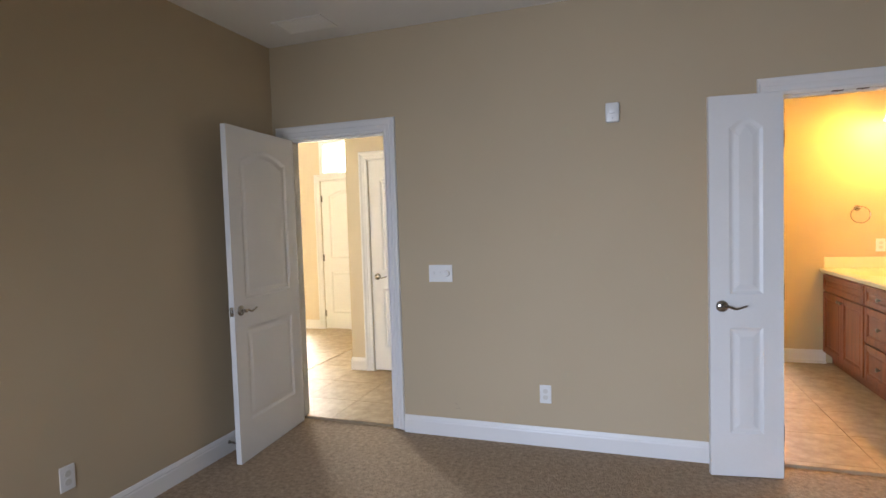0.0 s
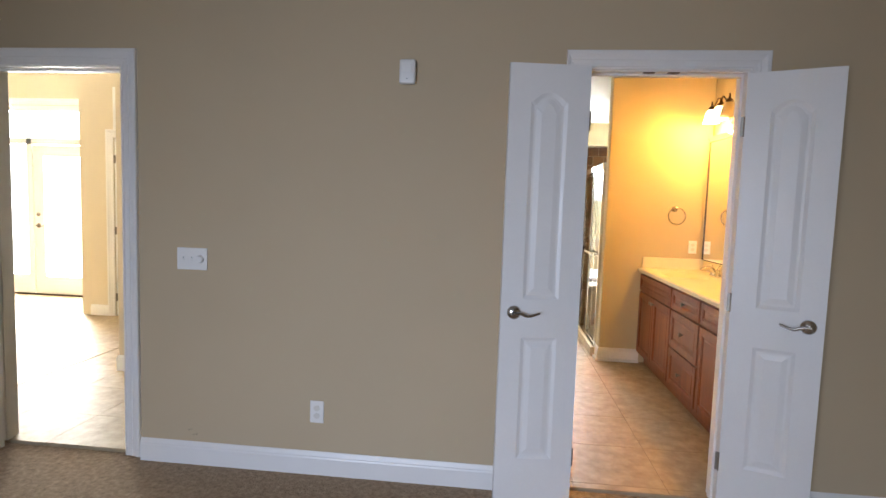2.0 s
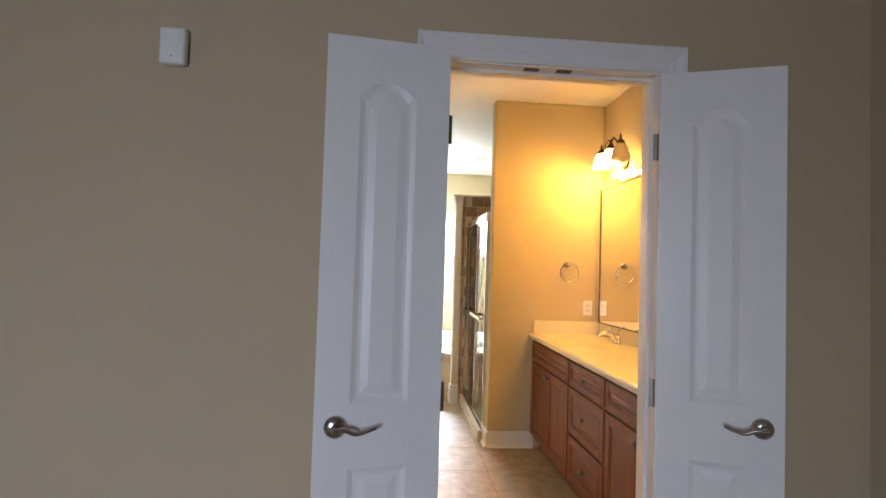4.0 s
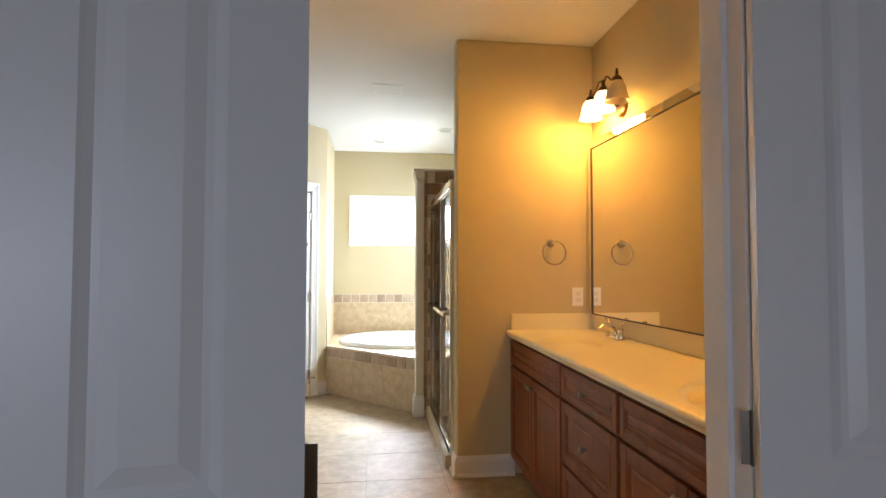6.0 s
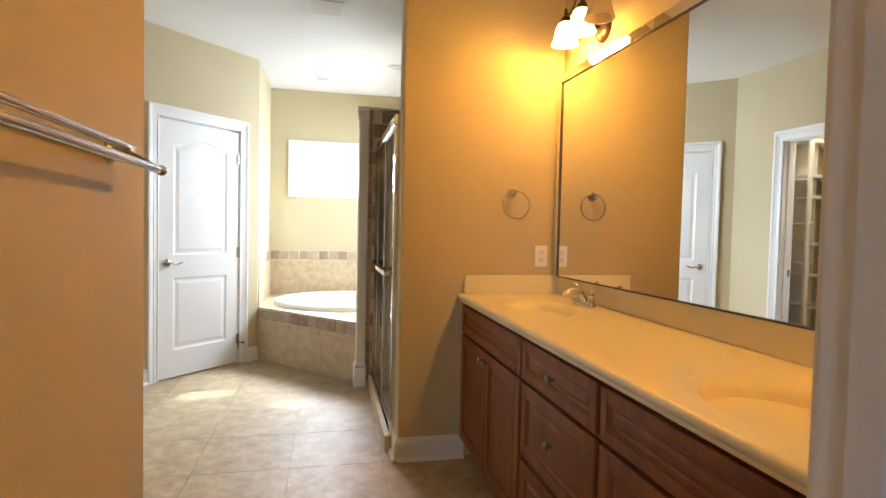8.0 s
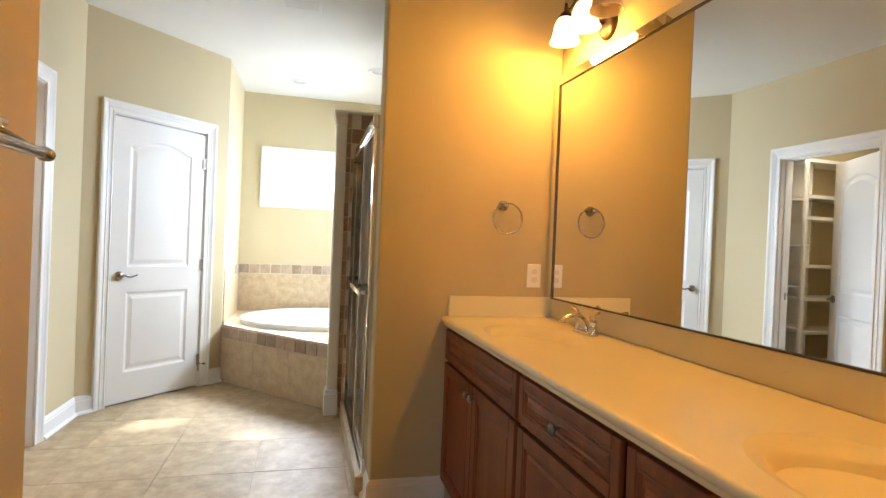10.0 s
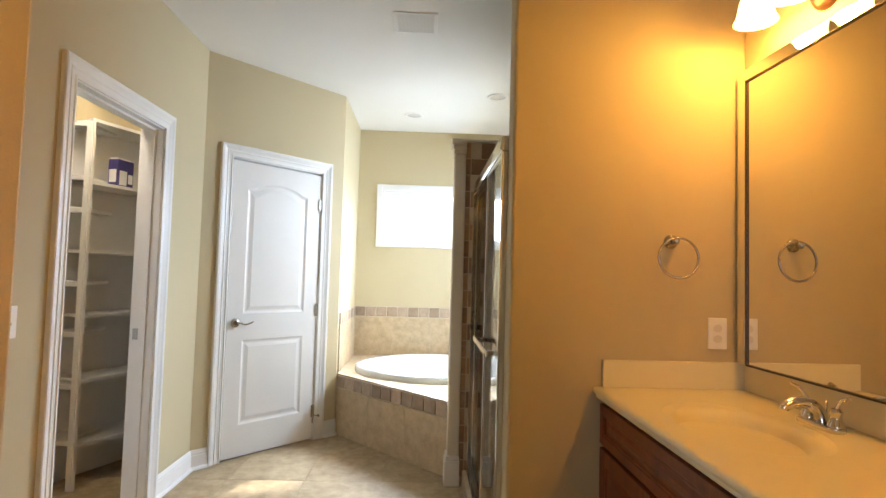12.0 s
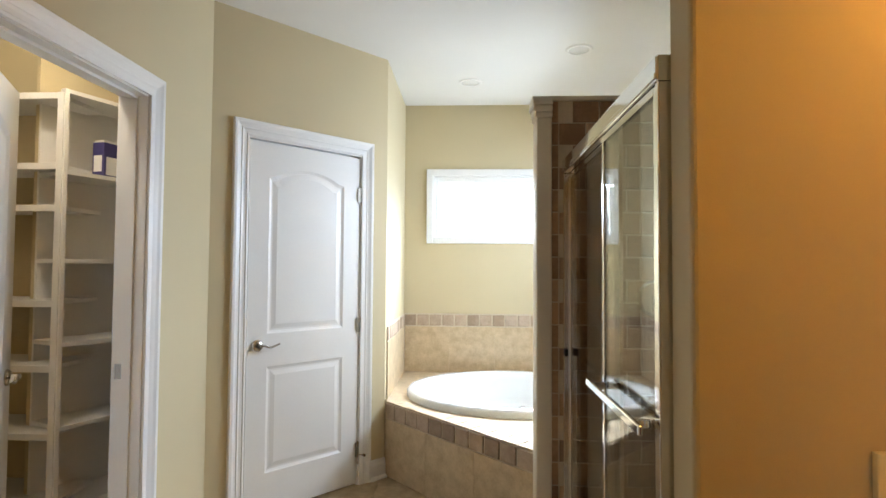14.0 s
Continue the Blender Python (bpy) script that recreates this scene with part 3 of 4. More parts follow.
s = thing("switch_plate", "white two-gang switch plate beside the closet doorway", "switch", pose(-0.39, 2.40, 1.075, 0, 0, 90))
part("cover_plate", block(-0.058, 0.058, -0.006, 0.001, -0.058, 0.058, 0.003), PLATE, s)
for x in (-0.023, 0.023):
    part("toggle", joined(block(x - 0.0055, x + 0.0055, -0.008, -0.005, -0.013, 0.013, 0.001), block(x - 0.004, x + 0.004, -0.016, -0.006, -0.010, 0.000, 0.002)), PLATE, s)

s = thing("spring_door_stop", "small spring door stop on the baseboard", "door stop", pose(-2.418, -0.62, 0.055))
coil = [(0.012 + 0.0011 * k, 0.006 * math.cos(k * 1.05), 0.006 * math.sin(k * 1.05)) for k in range(60)]
part("spring", tube(coil, 0.0013, 6), NICKEL, s)
part("rubber_tip", lathe([(0.001, 0.076), (0.008, 0.076), (0.008, 0.088), (0.001, 0.090)], 12, 'x'), PLATE, s)
part("base", lathe([(0.012, 0), (0.012, 0.004), (0.006, 0.012)], 12, 'x'), NICKEL, s)

for x in (1.075, 1.185):
    s = thing("ball_catch", "small dark metal catch in the door frame's head", "catch", pose(x, 0.022, OPEN_H), group="catches of the double door")
    part("strike", block(-0.026, 0.026, -0.012, 0.012, -0.003, 0.0, 0.001), BRONZE, s)
    part("ball", lathe([(0.001, -0.008), (0.004, -0.006), (0.005, -0.003)], 10), NICKEL, s)


def louvre(m, w, d, label, n=11, dark=False):
    v = thing("ceiling_vent", label, "vent", m, group="ceiling vents")
    f = 0.022
    bm = joined(block(-w / 2, w / 2, -d / 2, -d / 2 + f, -0.008, 0, 0.002), block(-w / 2, w / 2, d / 2 - f, d / 2, -0.008, 0, 0.002),
                block(-w / 2, -w / 2 + f, -d / 2 + f, d / 2 - f, -0.008, 0, 0.002), block(w / 2 - f, w / 2, -d / 2 + f, d / 2 - f, -0.008, 0, 0.002))
    part("frame", bm, PLATE, v)
    part("backing", block(-w / 2 + f, w / 2 - f, -d / 2 + f, d / 2 - f, -0.0015, -0.0005), DUCT, v, "grey duct behind the slats")
    slat = mesh_of("slat", block(-w / 2 + f, w / 2 - f, -0.0062, 0.0062, -0.0006, 0.0006), PLATE)
    for k in range(n):
        o = new("slat", slat)
        o.parent = v
        o.matrix_local = pose(0, -d / 2 + f + (k + 0.5) * (d - 2 * f) / n, -0.006, -16)
    bar = mesh_of("bar", block(-0.001, 0.001, -d / 2 + f, d / 2 - f, -0.0075, -0.0055), PLATE)
    for k in range(9):
        o = new("bar", bar)
        o.parent = v
        o.matrix_local = pose(-w / 2 + f + (k + 1) * (w - 2 * f) / 10, 0, 0)


louvre(pose(0.978, 3.478, H), 0.25, 0.25, "white louvred vent in the bathroom ceiling")
louvre(pose(-1.93, -0.30, H), 0.36, 0.22, "louvred vent in the shaded bedroom ceiling", 9)
for x, y in ((0.936, 5.266), (1.615, 4.69)):
    c = thing("recessed_light", "white round recessed ceiling light, switched off", "ceiling light", pose(x, y, H), group="recessed lights over the tub")
    part("trim_ring", lathe([(0.062, 0), (0.085, 0), (0.085, -0.004), (0.078, -0.009), (0.064, -0.006), (0.062, 0)], 32), PLATE, c, smooth=True)
    part("lens", lathe([(0.064, -0.003), (0.03, -0.008), (0.001, -0.009)], 32), PORCELAIN, c, smooth=True)

# ---- windows ----
def small_window(name, label, m, x0, x1, z0, z1):
    """A cased fixed window in a wall; local y runs outwards through the wall."""
    w = thing(name, label, "window", m, kind="structure")

    def ring(a, y0, y1, t, bevel=0.0):
        """Four bars, t wide, inside the opening drawn in by a."""
        p, q, u, v = x0 + a, x1 - a, z0 + a, z1 - a
        return joined(block(p, p + t, y0, y1, u, v, bevel), block(q - t, q, y0, y1, u, v, bevel),
                      block(p + t, q - t, y0, y1, u, u + t, bevel), block(p + t, q - t, y0, y1, v - t, v, bevel))

    part("reveal", ring(0.0, 0.001, 0.119, 0.016), WHITE, w)
    part("casing", ring(-0.05, -0.018, 0.0, 0.054, 0.004), WHITE, w)
    part("sash", ring(0.016, 0.05, 0.085, 0.032, 0.003), PLATE, w)
    part("pane", block(x0 + 0.048, x1 - 0.048, 0.066, 0.070, z0 + 0.048, z1 - 0.048), PANE, w).visible_shadow = False


small_window("window_1", "small high white-framed window over the tub", pose(0, 5.832, 0), WX0, WX1, WZ0, WZ1)
small_window("window_4", "small high white-framed side window over the tub", pose(2.285, SY_1, 0, 0, 0, -90), 0, SY_1 - SY_0, WZ0, WZ1)

# entrance door with sidelight and transom
e = thing("door_8", "white entrance door with a full glass light", "door", pose(-5.86, 4.05, 0), kind="structure")
part("leaf", joined(block(0, 0.86, 0.02, 0.065, 0.02, 0.26), block(0, 0.86, 0.02, 0.065, 1.88, 2.03), block(0, 0.15, 0.02, 0.065, 0.26, 1.88), block(0.71, 0.86, 0.02, 0.065, 0.26, 1.88)), WHITE, e)
part("pane", block(0.15, 0.71, 0.040, 0.046, 0.26, 1.88), PANE, e).visible_shadow = False
part("threshold", block(-0.45, 0.88, 0.0, 0.12, 0.0, 0.02), BRONZE, e, "dark bronze threshold")
lever(e, 0.06, 0.95, 0.02, -1, 1)
part("deadbolt", lathe([(0.001, 0), (0.027, 0), (0.027, -0.012), (0.001, -0.016)], 20, 'y', (0.06, 0.02, 1.10)), NICKEL, e, smooth=True)
e = thing("window_2", "white-framed sidelight and transom beside the entrance door", "window", pose(-6.35, 4.05, 0), kind="structure")
part("frame", joined(block(0, 0.06, 0, 0.12, 0, 2.55), block(0.41, 0.488, 0, 0.12, 0.02, 2.12), block(1.352, 1.37, 0, 0.12, 0, 2.55), block(0.06, 1.352, 0, 0.12, 2.04, 2.12), block(0.06, 1.352, 0, 0.12, 2.47, 2.55), block(0.06, 0.41, 0.02, 0.08, 0.02, 0.28)), WHITE, e)
part("pane", block(0.06, 0.41, 0.05, 0.055, 0.28, 2.04), PANE, e).visible_shadow = False
part("pane", block(0.06, 1.352, 0.05, 0.055, 2.12, 2.47), PANE, e).visible_shadow = False
casing("casing", 1.37, 2.55, e)
e = thing("window_3", "white-framed transom over the hall door", "window", pose(-3.95, 3.10, 2.05), kind="structure")
part("frame", joined(block(0, 0.75, -0.012, 0.1, 0.05, 0.10), block(0, 0.05, -0.012, 0.1, 0.10, 0.50), block(0.70, 0.75, -0.012, 0.1, 0.10, 0.50), block(0, 0.75, -0.012, 0.1, 0.50, 0.55)), WHITE, e)
part("pane", block(0.05, 0.70, 0.05, 0.055, 0.10, 0.50), PANE, e).visible_shadow = False
struct("backdrop", block(-9.0, -2.5, 6.2, 6.25, -0.4, 4.0), DAY, "bright daylight beyond the entrance door", "backdrop")

p = thing("pendant_lamp", "small pale glass pendant lamp in the hall", "lamp", pose(-5.72, 3.35, 0))
part("shade", lathe([(0.03, 2.60), (0.06, 2.58), (0.17, 2.47), (0.20, 2.43), (0.19, 2.43), (0.05, 2.56), (0.03, 2.58)], 28), SHADE_OFF, p, smooth=True)
part("stem", tube([(0, 0, 2.60), (0, 0, 3.58)], 0.006), BRONZE, p)
part("canopy", lathe([(0.001, 3.598), (0.06, 3.598), (0.05, 3.575), (0.006, 3.57)], 20), BRONZE, p, smooth=True)

# ---- vanity ----
VX, VY0, VY1 = 1.745, 0.125, 2.458       # front of the cabinets, and both ends
def framed_front(parent, name, y0, y1, z0, z1, frame_w=0.045, knob=None):
    """A drawer or door front with a raised frame and a set-in panel; faces -x at VX."""
    f = VX - 0.019
    g = part(name, joined(block(f, VX, y0, y0 + frame_w, z0, z1, 0.003), block(f, VX, y1 - frame_w, y1, z0, z1, 0.003),
                          block(f, VX, y0 + frame_w, y1 - frame_w, z0, z0 + frame_w, 0.003), block(f, VX, y0 + frame_w, y1 - frame_w, z1 - frame_w, z1, 0.003)), WOOD, parent)
    # stepped bead round a raised field
    bm = bmesh.new()
    rings = []
    for i, d in ((-0.002, 0.004), (0.006, 0.003), (0.010, 0.009), (0.018, 0.010), (0.030, 0.006)):
        a, b, c, e = y0 + frame_w + i, y1 - frame_w - i, z0 + frame_w + i, z1 - frame_w - i
        rings.append([bm.verts.new((f + d, y, z)) for y, z in ((a, c), (b, c), (b, e), (a, e))])
    for p, q in zip(rings, rings[1:]):
        for k in range(4):
            bm.faces.new((p[k], p[(k + 1) % 4], q[(k + 1) % 4], q[k]))
    bm.faces.new(rings[-1])
    bmesh.ops.recalc_face_normals(bm, faces=bm.faces[:])
    part("panel", bm, WOOD, g)
    if knob:
        ky, kz = knob
        part("knob", lathe([(0.006, 0), (0.005, -0.010), (0.007, -0.014), (0.015, -0.018), (0.016, -0.023), (0.011, -0.028), (0.001, -0.029)], 16, 'x', (f, ky, kz)), HINGE, g, "dull metal knob", True)
    return g


def cabinet(label, y0, y1):
    c = thing("vanity_cabinet", label, "cabinet", group="vanity cabinets")
    part("body", joined(block(VX, 2.284, y0, y1, 0.10, 0.730), block(VX, VX + 0.02, y0, y1, 0.730, 0.850), block(VX + 0.06, 2.284, y0, y1, 0.0, 0.10)), WOOD, c)
    return c


G = 0.006
for y0, y1 in ((1.545, VY1), (VY0, 0.965)):
    c = cabinet("reddish-brown wooden vanity cabinet with two doors under a false drawer", y0, y1)
    mid = (y0 + y1) / 2
    framed_front(c, "drawer_front", y0 + 0.012, y1 - 0.012, 0.690, 0.832, 0.034)
    framed_front(c, "door", y0 + 0.012, mid - G / 2, 0.115, 0.675, 0.050, (mid - 0.030, 0.632))
    framed_front(c, "door", mid + G / 2, y1 - 0.012, 0.115, 0.675, 0.050, (mid + 0.030, 0.632))
c = cabinet("reddish-brown wooden vanity cabinet with three drawers", 0.965, 1.545)
ym = 1.255
framed_front(c, "drawer", 0.977, 1.533, 0.690, 0.832, 0.034, (ym, 0.761))
framed_front(c, "drawer", 0.977, 1.533, 0.405, 0.675, 0.045, (ym, 0.545))
framed_front(c, "drawer", 0.977, 1.533, 0.115, 0.390, 0.045, (ym, 0.255))

# countertop with two moulded bowls
TOPZ = 0.890
SINKS = ((1.955, 1.955), (1.955, 0.565))
ct = thing("countertop", "cream cultured marble vanity top with two moulded oval bowls", "countertop")
bm = bmesh.new()
CX0, CX1 = 1.718, 2.284
edges = []
def loop_at(bm, pts, z):
    v = [bm.verts.new((x, y, z)) for x, y in pts]
    return v, [bm.edges.new((v[i], v[(i + 1) % len(v)])) for i in range(len(v))]
def oval(cx, cy, a, b, n=40):
    return [(cx + a * math.cos(2 * math.pi * k / n), cy + b * math.sin(2 * math.pi * k / n)) for k in range(n)]
_, es = loop_at(bm, [(CX0, VY0), (CX1, VY0), (CX1, VY1), (CX0, VY1)], TOPZ)
edges += es
for sx, sy in SINKS:
    _, es = loop_at(bm, oval(sx, sy, 0.185, 0.265), TOPZ)
    edges += es
bmesh.ops.triangle_fill(bm, edges=edges, use_beauty=True, normal=(0, 0, 1))
# rolled front edge: profile swept along the length
prof = [(CX0, TOPZ), (CX0 - 0.008, TOPZ - 0.002), (CX0 - 0.014, TOPZ - 0.008), (CX0 - 0.015, TOPZ - 0.016), (CX0 - 0.010, TOPZ - 0.024), (CX0 - 0.004, TOPZ - 0.028), (CX0 - 0.002, TOPZ - 0.040), (CX1, TOPZ - 0.040)]
rings = [[bm.verts.new((x, y, z)) for x, z in prof] for y in (VY0, VY1)]
for k in range(len(prof) - 1):
    bm.faces.new((rings[0][k], rings[1][k], rings[1][k + 1], rings[0][k + 1]))
bmesh.ops.remove_doubles(bm, verts=bm.verts[:], dist=1e-5)
bmesh.ops.recalc_face_normals(bm, faces=bm.faces[:])
part("slab", bm, COUNTER, ct, smooth=True)
for sx, sy in SINKS:
    bm = bmesh.new()
    rings = []
    for a, b, z in ((0.185, 0.265, 0.0), (0.178, 0.258, -0.004), (0.172, 0.250, -0.004), (0.160, 0.225, -0.008), (0.150, 0.205, -0.025), (0.135, 0.180, -0.070), (0.100, 0.130, -0.115), (0.045, 0.050, -0.132), (0.020, 0.020, -0.134)):
        rings.append([bm.verts.new((x, y, TOPZ + z)) for x, y in oval(sx - 0.01 * min(1, -z * 40), sy, a, b)])
    for p, q in zip(rings, rings[1:]):
        for k in range(40):
            bm.faces.new((p[k], p[(k + 1) % 40], q[(k + 1) % 40], q[k]))
    bm.faces.new(rings[-1])
    bmesh.ops.recalc_face_normals(bm, faces=bm.faces[:])
    bowl = part("bowl", bm, COUNTER, ct, "moulded oval wash bowl", True)
    part("drain", lathe([(0.001, 0.004), (0.012, 0.004), (0.020, 0.002), (0.021, 0)], 20, 'z', (sx - 0.01, sy, TOPZ - 0.133)), CHROME, bowl, "chrome drain", True)
part("backsplash", block(2.264, 2.283, VY0, VY1, TOPZ, 0.990, 0.003), COUNTER, ct)
part("side_splash", block(1.735, 2.264, 2.440, 2.4585, TOPZ, 0.990, 0.003), COUNTER, ct)
part("side_splash", block(1.735, 2.264, 0.1215, 0.140, TOPZ, 0.990, 0.003), COUNTER, ct)


def faucet(x, y, label):
    """A two-handle centre-set faucet; its spout points to -x."""
    f = thing("faucet", label, "faucet", pose(x, y, TOPZ), group="vanity faucets")
    part("base", prism([(0.026 * math.cos(a), 0.052 * (1 if math.sin(a) > 0 else -1) + 0.026 * math.sin(a)) for a in [2 * math.pi * (k + 0.5) / 32 for k in range(32)]], 0, 0.016, 0.004), CHROME, f, smooth=True)
    run = arc([(0.005, 0, 0.012), (-0.005, 0, 0.042), (-0.035, 0, 0.066), (-0.072, 0, 0.068), (-0.100, 0, 0.058), (-0.106, 0, 0.047)], 6)
    part("spout", tube(run, [0.019 - 0.006 * i / len(run) for i in range(len(run))], 16), CHROME, f, "arched chrome spout", True)
    for sgn in (-1, 1):
        h = part("valve", lathe([(0.022, 0.014), (0.022, 0.020), (0.015, 0.034), (0.014, 0.046), (0.017, 0.056), (0.012, 0.064), (0.001, 0.066)], 18, 'z', (0.004, sgn * 0.052, 0)), CHROME, f, smooth=True)
        run = arc([(0.004, sgn * 0.052, 0.056), (0.002, sgn * 0.064, 0.078), (-0.002, sgn * 0.084, 0.094), (-0.006, sgn * 0.108, 0.099)], 5)
        part("handle", tube(run, [0.0085 - 0.002 * math.sin(math.pi * i / len(run)) for i in range(len(run))], 10, 0.7), CHROME, h, "chrome lever handle", True)
    part("lift_rod", tube([(0.018, 0, 0.012), (0.018, 0, 0.075)], 0.0025, 8), CHROME, f)


faucet(2.185, 1.955, "polished chrome two-handle faucet behind the wash bowl")
faucet(2.185, 0.565, "polished chrome two-handle faucet behind the nearer bowl")

# mirror with bevelled mirror strips round it
mi = thing("wall_mirror", "large wall mirror with a slim silvered edge above the vanity", "mirror")
MY0, MY1, MZ0, MZ1, K = 0.30, 2.372, 0.996, 2.024, 0.048
mi.matrix_world = pose(2.281, 0.28, 0, 0, 0, 1.2) @ pose(-2.281, -0.28, 0)
part("plate", block(2.276, 2.281, MY0, MY1, MZ0, MZ1), MIRROR, mi)
def strip(y0, z0, y1, z1, oy, oz):
    """A mirror strip whose inner edge stands off the wall and whose outer edge lies close to it."""
    bm = bmesh.new()
    a, b = [(2.270, y0, z0), (2.270, y1, z1)], [(2.279, y1 + oy[1], z1 + oz[1]), (2.279, y0 + oy[0], z0 + oz[0])]
    v = [bm.verts.new(p) for p in a + b] + [bm.verts.new((2.2835, p[1], p[2])) for p in a + b]
    for f in ((0, 1, 2, 3), (7, 6, 5, 4), (0, 4, 5, 1), (1, 5, 6, 2), (2, 6, 7, 3), (3, 7, 4, 0)):
        bm.faces.new([v[i] for i in f])
    bmesh.ops.recalc_face_normals(bm, faces=bm.faces[:])
    return bm
E_ = 0.004
part("border_strip", strip(MY0, MZ1 + E_, MY1, MZ1 + E_, (-K, 0.06), (K, K)), MIRROR, mi, "bevelled mirrored strip")
part("border_strip", strip(MY1 + E_, MZ0, MY1 + E_, MZ1 + E_, (0.06, 0.06), (0, K)), MIRROR, mi, "bevelled mirrored strip")
part("border_strip", strip(MY0 - E_, MZ0, MY0 - E_, MZ1 + E_, (-K, -K), (0, K)), MIRROR, mi, "bevelled mirrored strip")
part("dark_joint", joined(block(2.269, 2.2755, MY0, MY1, MZ1, MZ1 + E_), block(2.269, 2.2755, MY1, MY1 + E_, MZ0, MZ1 + E_), block(2.269, 2.2755, MY0, MY1, MZ0 - 0.006, MZ0)), DARKEDGE, mi, "dark joint between the mirror strips")

# vanity lights with three bell shades, one bulb dead
def vanity_light(cy, label, bulbs):
    vl = thing("vanity_light", label, "wall light", group="vanity lights")
    LX, LZ = 2.165, 2.20
    part("backplate", lathe([(0.001, -0.030), (0.035, -0.028), (0.060, -0.016), (0.066, -0.006), (0.066, 0)], 32, 'x', (2.2845, cy, LZ)), BRONZE, vl, smooth=True)
    run = arc([(2.26, cy, LZ), (2.215, cy, LZ + 0.02), (2.19, cy, LZ + 0.08), (LX, cy, LZ + 0.135)], 6)
    part("arm", tube(run, 0.007, 10), BRONZE, vl, smooth=True)
    for s in (-1, 1):
        run = arc([(LX + 0.005, cy, LZ + 0.125), (LX, cy + s * 0.045, LZ + 0.150), (LX, cy + s * 0.085, LZ + 0.125), (LX, cy + s * 0.125, LZ + 0.105), (LX, cy + s * 0.175, LZ + 0.118)], 6)
        part("arm", tube(run, 0.006, 10), BRONZE, vl, smooth=True)
    for y, lit in zip((cy + 0.175, cy, cy - 0.175), bulbs):
        part("socket_cup", lathe([(0.001, LZ + 0.150), (0.007, LZ + 0.146), (0.006, LZ + 0.134), (0.009, LZ + 0.124), (0.008, LZ + 0.112), (0.024, LZ + 0.100), (0.032, LZ + 0.080), (0.030, LZ + 0.076), (0.001, LZ + 0.078)], 24, 'z', (LX, y, 0)), BRONZE, vl, smooth=True)
        out = [(0.031, 0.077), (0.040, 0.066), (0.050, 0.040), (0.054, 0.015), (0.060, -0.012), (0.069, -0.030)]
        prof = [(r, LZ + z) for r, z in out] + [(r - 0.004, LZ + z) for r, z in reversed(out)]
        part("shade", lathe(prof + [prof[0]], 32, 'z', (LX, y, 0)), SHADE_LIT if lit else SHADE_OFF, vl, "glowing frosted bell glass shade" if lit else "unlit frosted bell glass shade", True)
        bulb = lathe([(0.001, LZ - 0.010), (0.016, LZ - 0.005), (0.027, LZ + 0.016), (0.024, LZ + 0.040), (0.013, LZ + 0.062), (0.012, LZ + 0.078)], 20, 'z', (LX, y, 0))
        part("bulb", bulb, SHADE_LIT if lit else PORCELAIN, vl, "lit bulb" if lit else "dead bulb", True)
        if lit:
            lamp("bulb_light", 'POINT', lit, (1.0, 0.49, 0.088), pose(LX, y, LZ - 0.050), radius=0.03)


vanity_light(2.04, "bronze three-shade wall light over the mirror, one bulb out", (5.0, 7.8, 0))
vanity_light(0.565, "bronze three-shade wall light over the nearer bowl, all lit", (3.2, 3.2, 3.2))

# towel ring and towel bars
r = thing("towel_ring", "brushed metal towel ring on the tan partition", "towel ring", pose(1.991, 2.46, 1.434))
part("post", lathe([(0.001, 0), (0.026, 0), (0.026, -0.006), (0.016, -0.014), (0.010, -0.022), (0.012, -0.034), (0.014, -0.044), (0.008, -0.052), (0.001, -0.053)], 24, 'y'), NICKEL, r, smooth=True)
ring = [(0.012 + 0.074 * math.sin(a), -0.042 + 0.004 * math.cos(a), -0.062 + 0.074 * math.cos(a)) for a in [2 * math.pi * k / 48 for k in range(49)]]
part("ring", tube(ring, 0.0045, 10), NICKEL, r, smooth=True)

tb = thing("towel_bar", "double brushed metal towel bar on the tan wall", "towel bar", pose(0.565, 0.645, 1.38))
for y in (-0.28, 0.28):
    part("post", joined(lathe([(0.001, 0), (0.026, 0), (0.026, 0.006), (0.015, 0.014), (0.011, 0.022), (0.011, 0.034), (0.016, 0.044), (0.001, 0.052)], 24, 'x', (0, y, 0)),
                        tube(arc([(0.035, y, 0), (0.06, y, -0.012), (0.085, y, -0.028)], 4), 0.007, 10)), NICKEL, tb, smooth=True)
part("bar", tube([(0.040, -0.31, 0.010), (0.040, 0.305, 0.010)], 0.008, 14), NICKEL, tb, "upper round bar", True)
part("bar", joined(tube([(0.085, -0.345, -0.030), (0.085, 0.345, -0.030)], 0.009, 14), lathe([(0.001, 0.352), (0.011, 0.350), (0.012, 0.335), (0.009, 0.330)], 16, 'y', (0.085, 0, -0.030)), lathe([(0.009, -0.330), (0.012, -0.335), (0.011, -0.350), (0.001, -0.352)], 16, 'y', (0.085, 0, -0.030))), NICKEL, tb, "lower round bar", True)

